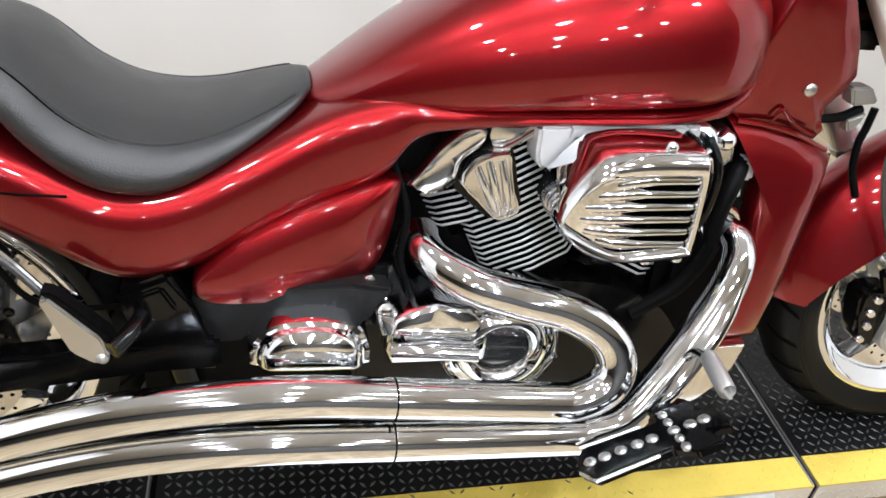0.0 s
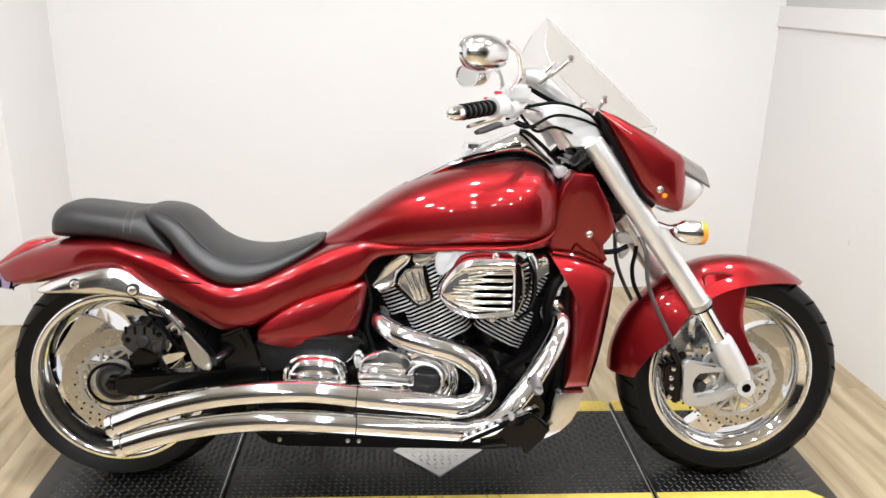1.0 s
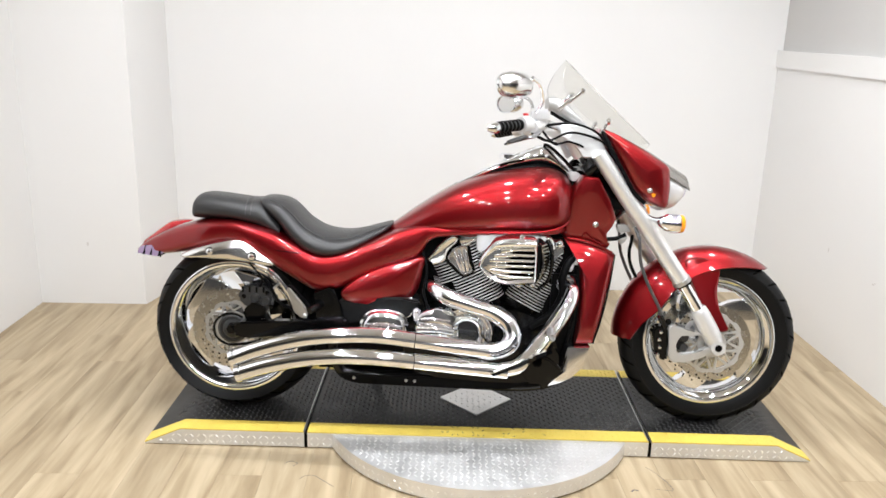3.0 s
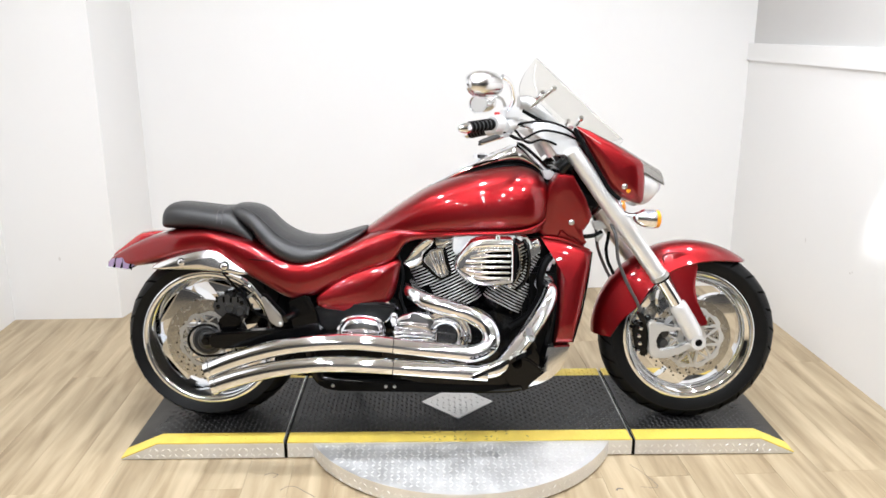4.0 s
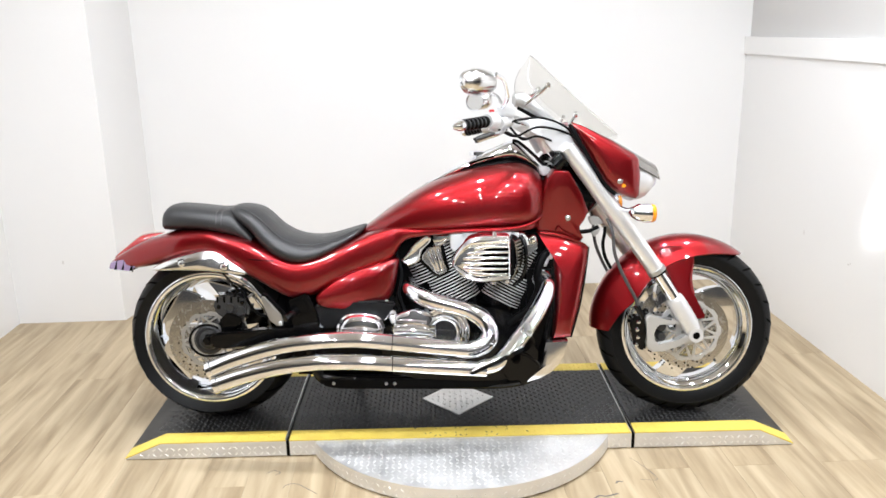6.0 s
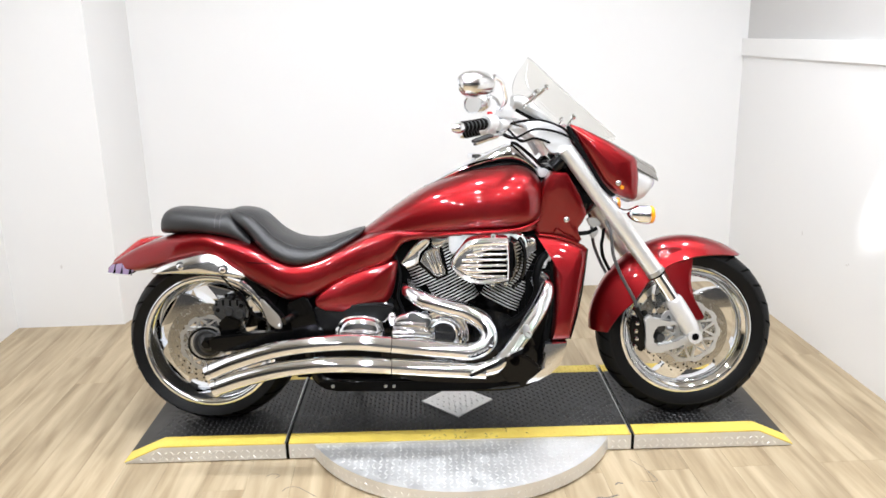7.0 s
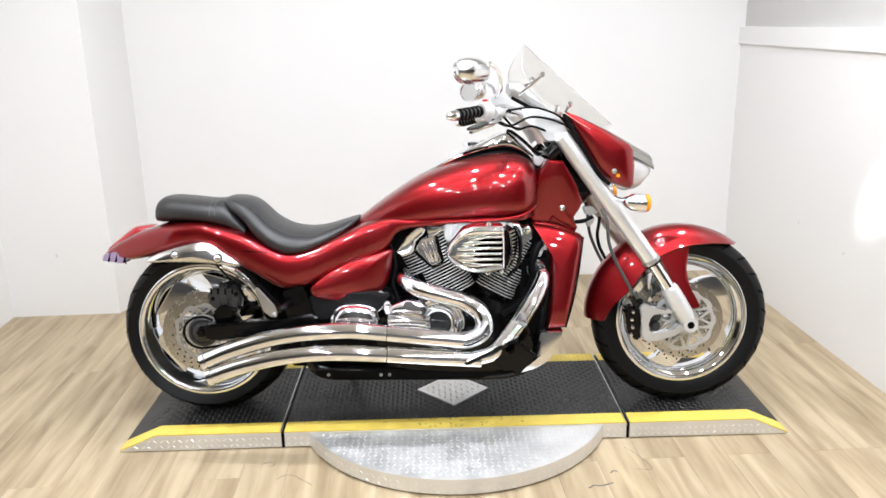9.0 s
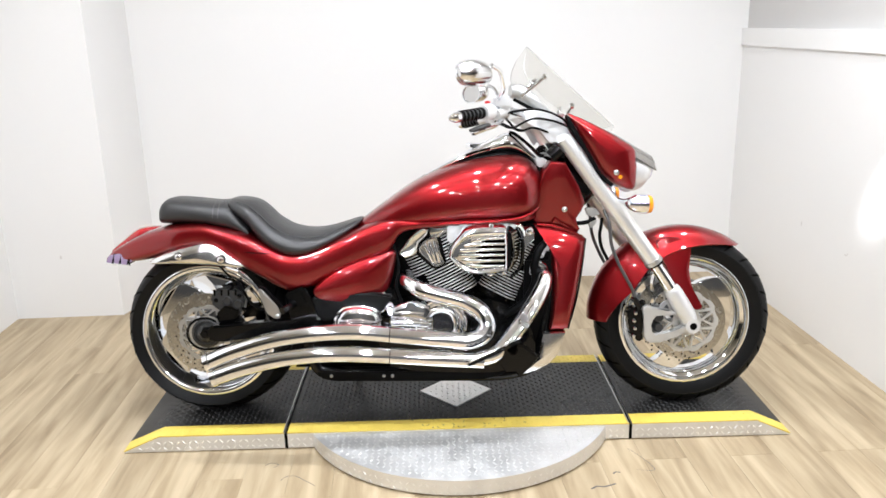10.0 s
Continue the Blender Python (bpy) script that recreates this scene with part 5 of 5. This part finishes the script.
# Chrome shell; the white wall it mirrors is put into the silver.
lampo = part("headlamp", body([(1.495, 0.775, 0.935, 0.13), (1.53, 0.785, 0.92, 0.126), (1.556, 0.815, 0.908, 0.11), (1.57, 0.84, 0.89, 0.07)], 5, 28, 2.6, 0.5), BRIGHT, bike, "headlamp shell with a white reflection put into its silver")
part("lens", body([(1.53, 0.795, 0.885, 0.108), (1.562, 0.82, 0.885, 0.10), (1.578, 0.845, 0.872, 0.06)], 4, 24), LENS_CLEAR, lampo, "clear headlamp lens")
part("visor", loft([[(x, w * u, z - 0.05 * abs(u) ** 3 + q) for u in np.linspace(-1, 1, 13)] + [(x, w * u, z - 0.05 * abs(u) ** 3 + q - 0.006) for u in np.linspace(1, -1, 13)] for x, w, z, q in ((1.38, 0.07, 1.012, 0), (1.44, 0.115, 0.985, 0), (1.51, 0.13, 0.945, 0), (1.572, 0.118, 0.912, 0))]), VISOR, bike, "smoky grey headlamp visor")
part("bolt", bolt(1.422, 0.853, -0.160, 0.01), SILVER, bike)
part("nacelle_reflector", lathe([(0.008, -0.156), (0.007, -0.162), (0.001, -0.163)], 1.436, 0.838, 12, loop=False), LENS_AMBER, bike, "small amber reflector")
rings = []
for i in range(17):
    v = i / 16
    x, z = 1.445 - 0.315 * v - 0.02 * math.sin(math.pi * v), 1.012 + 0.27 * v + 0.015 * math.sin(math.pi * v)
    w = 0.175 * (0.75 + 0.3 * math.sin(math.pi * min(1, v * 0.75 + 0.12))) * (1 if v < 0.7 else max(0.06, math.sqrt(max(0, 1 - ((v - 0.7) / 0.3) ** 2.6))))
    row = []
    for k in range(21):
        u = -1 + 2 * k / 20
        row.append((x - 0.085 * u * u * (w / 0.17) ** 2, w * u, z - 0.055 * u * u * (w / 0.17) ** 2))
    rings.append(row + [(a - 0.002, b * 0.995, c - 0.002) for a, b, c in row[::-1]])
scr = part("windscreen", loft(rings), SCREEN, bike, "lightly tinted clear windscreen", 60)
scr.visible_shadow = False
for k in (0, 20):
    part("edge", tube([r[k] for r in rings[:-1]], 0.0011, 2, 6), CAST, scr, "fine polished rim of the screen")
for s in (-1, 1):
    for a, b in (((1.10, s * 0.10, 1.105), (1.178, s * 0.10, 1.172)), ((1.25, s * 0.10, 1.03), (1.275, s * 0.10, 1.075))):
        st = part("screen_stay", rod(a, b, 0.006, 10), CHROME, bike, "chrome windscreen stay")
        part("knob", ball(*b, 0.011), CHROME, st)
inst = part("instrument", body([(1.075, 1.105, 1.15, 0.05), (1.11, 1.088, 1.152, 0.07), (1.16, 1.064, 1.115, 0.07), (1.21, 1.05, 1.068, 0.055)], 4, 20, 3.0), CAST, bike, "dark grey instrument housing")
part("rim", tube([(1.08, -0.062, 1.098), (1.15, -0.074, 1.062), (1.215, -0.06, 1.045)], 0.006, 4, 8), GROOVE, inst)
part("headstock_cover", dome([(1.085, 1.035), (1.1, 1.055), (1.145, 1.062), (1.222, 1.05), (1.27, 0.985), (1.262, 0.955), (1.223, 0.948), (1.195, 0.95), (1.162, 0.99)], [(0.9, -0.118), (0.97, -0.114), (1, -0.105), (1, 0.105), (0.97, 0.114), (0.9, 0.118)], 2), BRIGHT, bike, "silver headstock cover")

# handlebar, grips and mirrors
def steer(bm):
    """Swings the far half of the handlebar ahead, as the bars are turned a little."""
    for v in bm.verts:
        v.co.x += 0.2 * max(0, v.co.y)
    return bm


part("handlebar", steer(tube([(0.85, -0.435, 1.03), (0.95, -0.34, 1.045), (1.03, -0.24, 1.055), (1.10, -0.13, 1.045), (1.13, 0, 1.04), (1.10, 0.13, 1.045), (1.03, 0.24, 1.055), (0.95, 0.34, 1.045), (0.85, 0.435, 1.03)], 0.0125, 6, 14)), CHROME, bike, "chrome handlebar")
for s in (-1, 1):
    part("riser", tube([(1.2, s * 0.07, 0.96), (1.16, s * 0.075, 1.01), (1.115, s * 0.08, 1.045)], [0.034, 0.028, 0.022], 5, 16), BRIGHT, bike, "silver handlebar riser")
for s in (-1, 1):
    g0, g1 = Vector((0.945, s * 0.345, 1.045)), Vector((0.865, s * 0.42, 1.032))
    grip = part("grip", steer(tube([g0, (g0 + g1) / 2, g1], 0.0158, 3, 16)), DARK_CAST, bike, "dark grey grip with black rubber rings")
    for i in range(6):
        q, d = g0.lerp(g1, 0.1 + 0.16 * i), (g1 - g0).normalized()
        part("ring", steer(tube([q - d * 0.004, q + d * 0.004], 0.0182, 1, 14)), MATT, grip)
    part("bar_end", steer(tube([g1, g1 + (g1 - g0) * 0.12, g1 + (g1 - g0) * 0.28, g1 + (g1 - g0) * 0.4], [0.0158, 0.0162, 0.011, 0.003], 4, 16)), CHROME, grip, "chrome pointed bar end")
    sw = part("switch_gear", steer(join(tube([(0.945, s * 0.345, 1.045), (0.975, s * 0.315, 1.048)], 0.024, 2, 16), box(0.955, 0.99, s * 0.29, s * 0.33, 1.03, 1.075, 0.006))), BRIGHT, bike, "silver switch housing")
    part("button", steer(box(0.955, 0.972, s * 0.30, s * 0.315, 1.074, 1.082, 0.002)), RED_KNOB, sw, "red switch")
    part("reservoir", steer(join(box(0.985, 1.045, s * 0.21, s * 0.29, 1.06, 1.10, 0.008), tube([(0.99, s * 0.3, 1.04), (1.03, s * 0.25, 1.05)], 0.018))), BRIGHT, bike, "silver brake fluid reservoir")
    part("lever", steer(tube([(1.02, s * 0.25, 1.035), (1.0, s * 0.31, 1.015), (0.955, s * 0.38, 1.005), (0.915, s * 0.425, 0.995)], [0.011, 0.01, 0.009, 0.01], 4, 10, 0.6)), CHROME, bike, "chrome hand lever")
    part("lever_tip", steer(tube([(0.962, s * 0.37, 1.008), (0.95, s * 0.388, 1.006), (0.915, s * 0.43, 0.996), (0.9, s * 0.445, 0.992)], [0.009, 0.0105, 0.01, 0.007], 4, 12, 0.7)), DARK_CAST, bike, "dark lever end")
    mir = part("mirror", steer(tube([(1.0, s * 0.29, 1.09), (1.01, s * 0.33, 1.12), (0.995, s * 0.37, 1.165), (0.965, s * 0.40, 1.185)], 0.007, 5, 10)), CHROME, bike, "chrome oval mirror on a curved stem")
    face = Vector((-0.8, -s * 0.55, -0.12)).normalized()
    m = Matrix.Translation((0.905, s * 0.435, 1.158)) @ (-face).to_track_quat("X", "Z").to_matrix().to_4x4()
    part("shell", steer(moved(body([(-0.012, -0.035, 0.035, 0.072), (-0.004, -0.039, 0.039, 0.079), (0.012, -0.039, 0.039, 0.081), (0.03, -0.033, 0.033, 0.068), (0.045, -0.018, 0.018, 0.04), (0.05, -0.005, 0.005, 0.014)], 4, 28, 2.3, 0.5), m)), POLISHED, mir, "chrome mirror shell")
    part("rim", steer(moved(loft([[(x, q * 0.077 * math.copysign(abs(math.cos(t)) ** 0.87, math.cos(t)), q * 0.038 * math.copysign(abs(math.sin(t)) ** 0.87, math.sin(t))) for t in np.linspace(0, 2 * math.pi, 28, endpoint=False)] for x, q in ((-0.016, 0.9), (-0.017, 0.97), (-0.012, 1.03), (-0.006, 1.03), (-0.008, 0.9))], loop=True), m)), CHROME, mir)
    part("glass", steer(moved(body([(-0.0135, -0.029, 0.029, 0.064), (-0.0115, -0.029, 0.029, 0.064)], 1, 28, 2.3, 0.5), m)), MIRROR, mir, "mirror glass")
for line in ([(1.03, -0.24, 1.03), (1.08, -0.2, 0.99), (1.14, -0.15, 1.0), (1.22, -0.1, 0.97), (1.28, -0.09, 0.90)], [(1.0, -0.28, 1.03), (1.05, -0.26, 1.05), (1.15, -0.17, 1.06), (1.24, -0.13, 1.03), (1.30, -0.11, 0.96)],
             [(0.99, -0.29, 1.02), (1.05, -0.25, 1.0), (1.13, -0.18, 1.03), (1.22, -0.13, 1.02), (1.29, -0.1, 0.99)], [(1.07, 0.24, 1.03), (1.12, 0.15, 1.0), (1.2, 0.08, 0.98), (1.28, 0.07, 0.9)]):
    part("cable", tube(line, 0.004, n=8), MATT, bike, "black control cable")
part("dash_bridge", tube([(1.07, -0.03, 0.985), (1.09, -0.035, 0.98), (1.135, -0.045, 0.944), (1.182, -0.05, 0.9)], 0.0085, 4, 10, 0.7), BLACK, bike, "black cover strip ahead of the console")
part("tank_bracket", prism([(1.156, 0.897), (1.19, 0.898), (1.216, 0.869), (1.168, 0.864)], -0.078, -0.02, 0.005), BRIGHT, bike, "silver bracket at the front of the tank")

# indicators at the front
for s in (-1, 1):
    ind = part("front_indicator", tube([(1.425, s * 0.13, 0.762), (1.446, s * 0.175, 0.755), (1.462, s * 0.198, 0.752), (1.476, s * 0.203, 0.751), (1.505, s * 0.205, 0.75), (1.517, s * 0.205, 0.75)], [0.007, 0.009, 0.021, 0.03, 0.032, 0.031], 5, 20), CHROME, bike, "chrome front indicator")
    part("lens", tube([(1.515, s * 0.205, 0.75), (1.53, s * 0.205, 0.75), (1.535, s * 0.205, 0.75)], [0.031, 0.029, 0.018], 3, 20), LENS_AMBER, ind, "amber lens")

# ---- floor planks ----
rng = random.Random(5)
PLANK_W, meshes = 0.152, {}


def plank_mesh(length):
    key = round(length, 2)
    if key not in meshes:
        bm = box(-PLANK_W / 2 + 0.0003, PLANK_W / 2 - 0.0003, 0.0003, key - 0.0003, -0.012, 0.0)
        bmesh.ops.bevel(bm, geom=[e for e in bm.edges if all(v.co.z > -0.001 for v in e.verts)], offset=0.0004, segments=1, affect="EDGES")
        me = bpy.data.meshes.new("plank")
        bm.to_mesh(me)
        bm.free()
        me.materials.append(OAK)
        meshes[key] = me
    return meshes[key]


px = LEFT - 0.1
while px < RIGHT + 0.3:
    py, length = -3.51, rng.choice((0.31, 0.61, 0.91, 1.22))
    while py < BACK:
        plank = new("plank", plank_mesh(length))
        plank.location = (px, py, 0)
        plank.parent = floor_ob
        py, length = py + length, 1.22
    px += PLANK_W
outer = bmesh.new()
for ox0, ox1, oy0, oy1 in ((-5.85, LEFT - 0.176, -7.85, 1.4), (px - PLANK_W / 2, 6.85, -7.85, 1.4), (LEFT - 0.176, px - PLANK_W / 2, -7.85, -3.51)):
    b2 = box(ox0, ox1, oy0, oy1, -0.012, -0.0005)
    me2 = bpy.data.meshes.new("tmp")
    b2.to_mesh(me2)
    outer.from_mesh(me2)
    b2.free()
tagged(part("far_planks", outer, OAK, floor_ob), kind="stuff")

# ---- marks on the floor ----
for line, r in (([(1.325, -0.575, 0), (1.345, -0.56, 0), (1.37, -0.563, 0), (1.41, -0.548, 0)], 0.0035), ([(1.415, -0.49, 0), (1.425, -0.478, 0), (1.44, -0.482, 0)], 0.003),
                ([(0.23, -0.375, 0), (0.25, -0.36, 0), (0.275, -0.372, 0), (0.262, -0.39, 0)], 0.0014), ([(0.30, -0.47, 0), (0.315, -0.45, 0), (0.345, -0.447, 0), (0.38, -0.475, 0), (0.42, -0.51, 0)], 0.0014),
                ([(1.5, -0.33, 0), (1.53, -0.38, 0), (1.56, -0.47, 0), (1.5, -0.47, 0)], 0.0010)):
    mark = part("scuff_mark", tube(line, r, 6, 8, 0.12), MARK, None)
    tagged(mark, "dark scuff mark on the oak floor", "scuff mark", "scuff marks on the floor")

# ---- marks on the walls ----
for mark_at, mark_size in (((-1.07, 1.2075, 0.33), (0.006, 0.0006, 0.011)), ((RIGHT - 0.0005, 0.349, 0.458), (0.0006, 0.009, 0.004)), ((RIGHT - 0.0005, 0.335, 0.466), (0.0006, 0.004, 0.005)), ((RIGHT - 0.0005, 0.75, 0.50), (0.0006, 0.005, 0.012))):
    speck = part("wall_mark", ball(*mark_at, 1.0, mark_size), FAINT, None)
    speck.matrix_world = Matrix.Rotation(SKEW, 4, "Z")
    tagged(speck, "faint grey mark on the white wall", "wall mark", "marks on the walls")
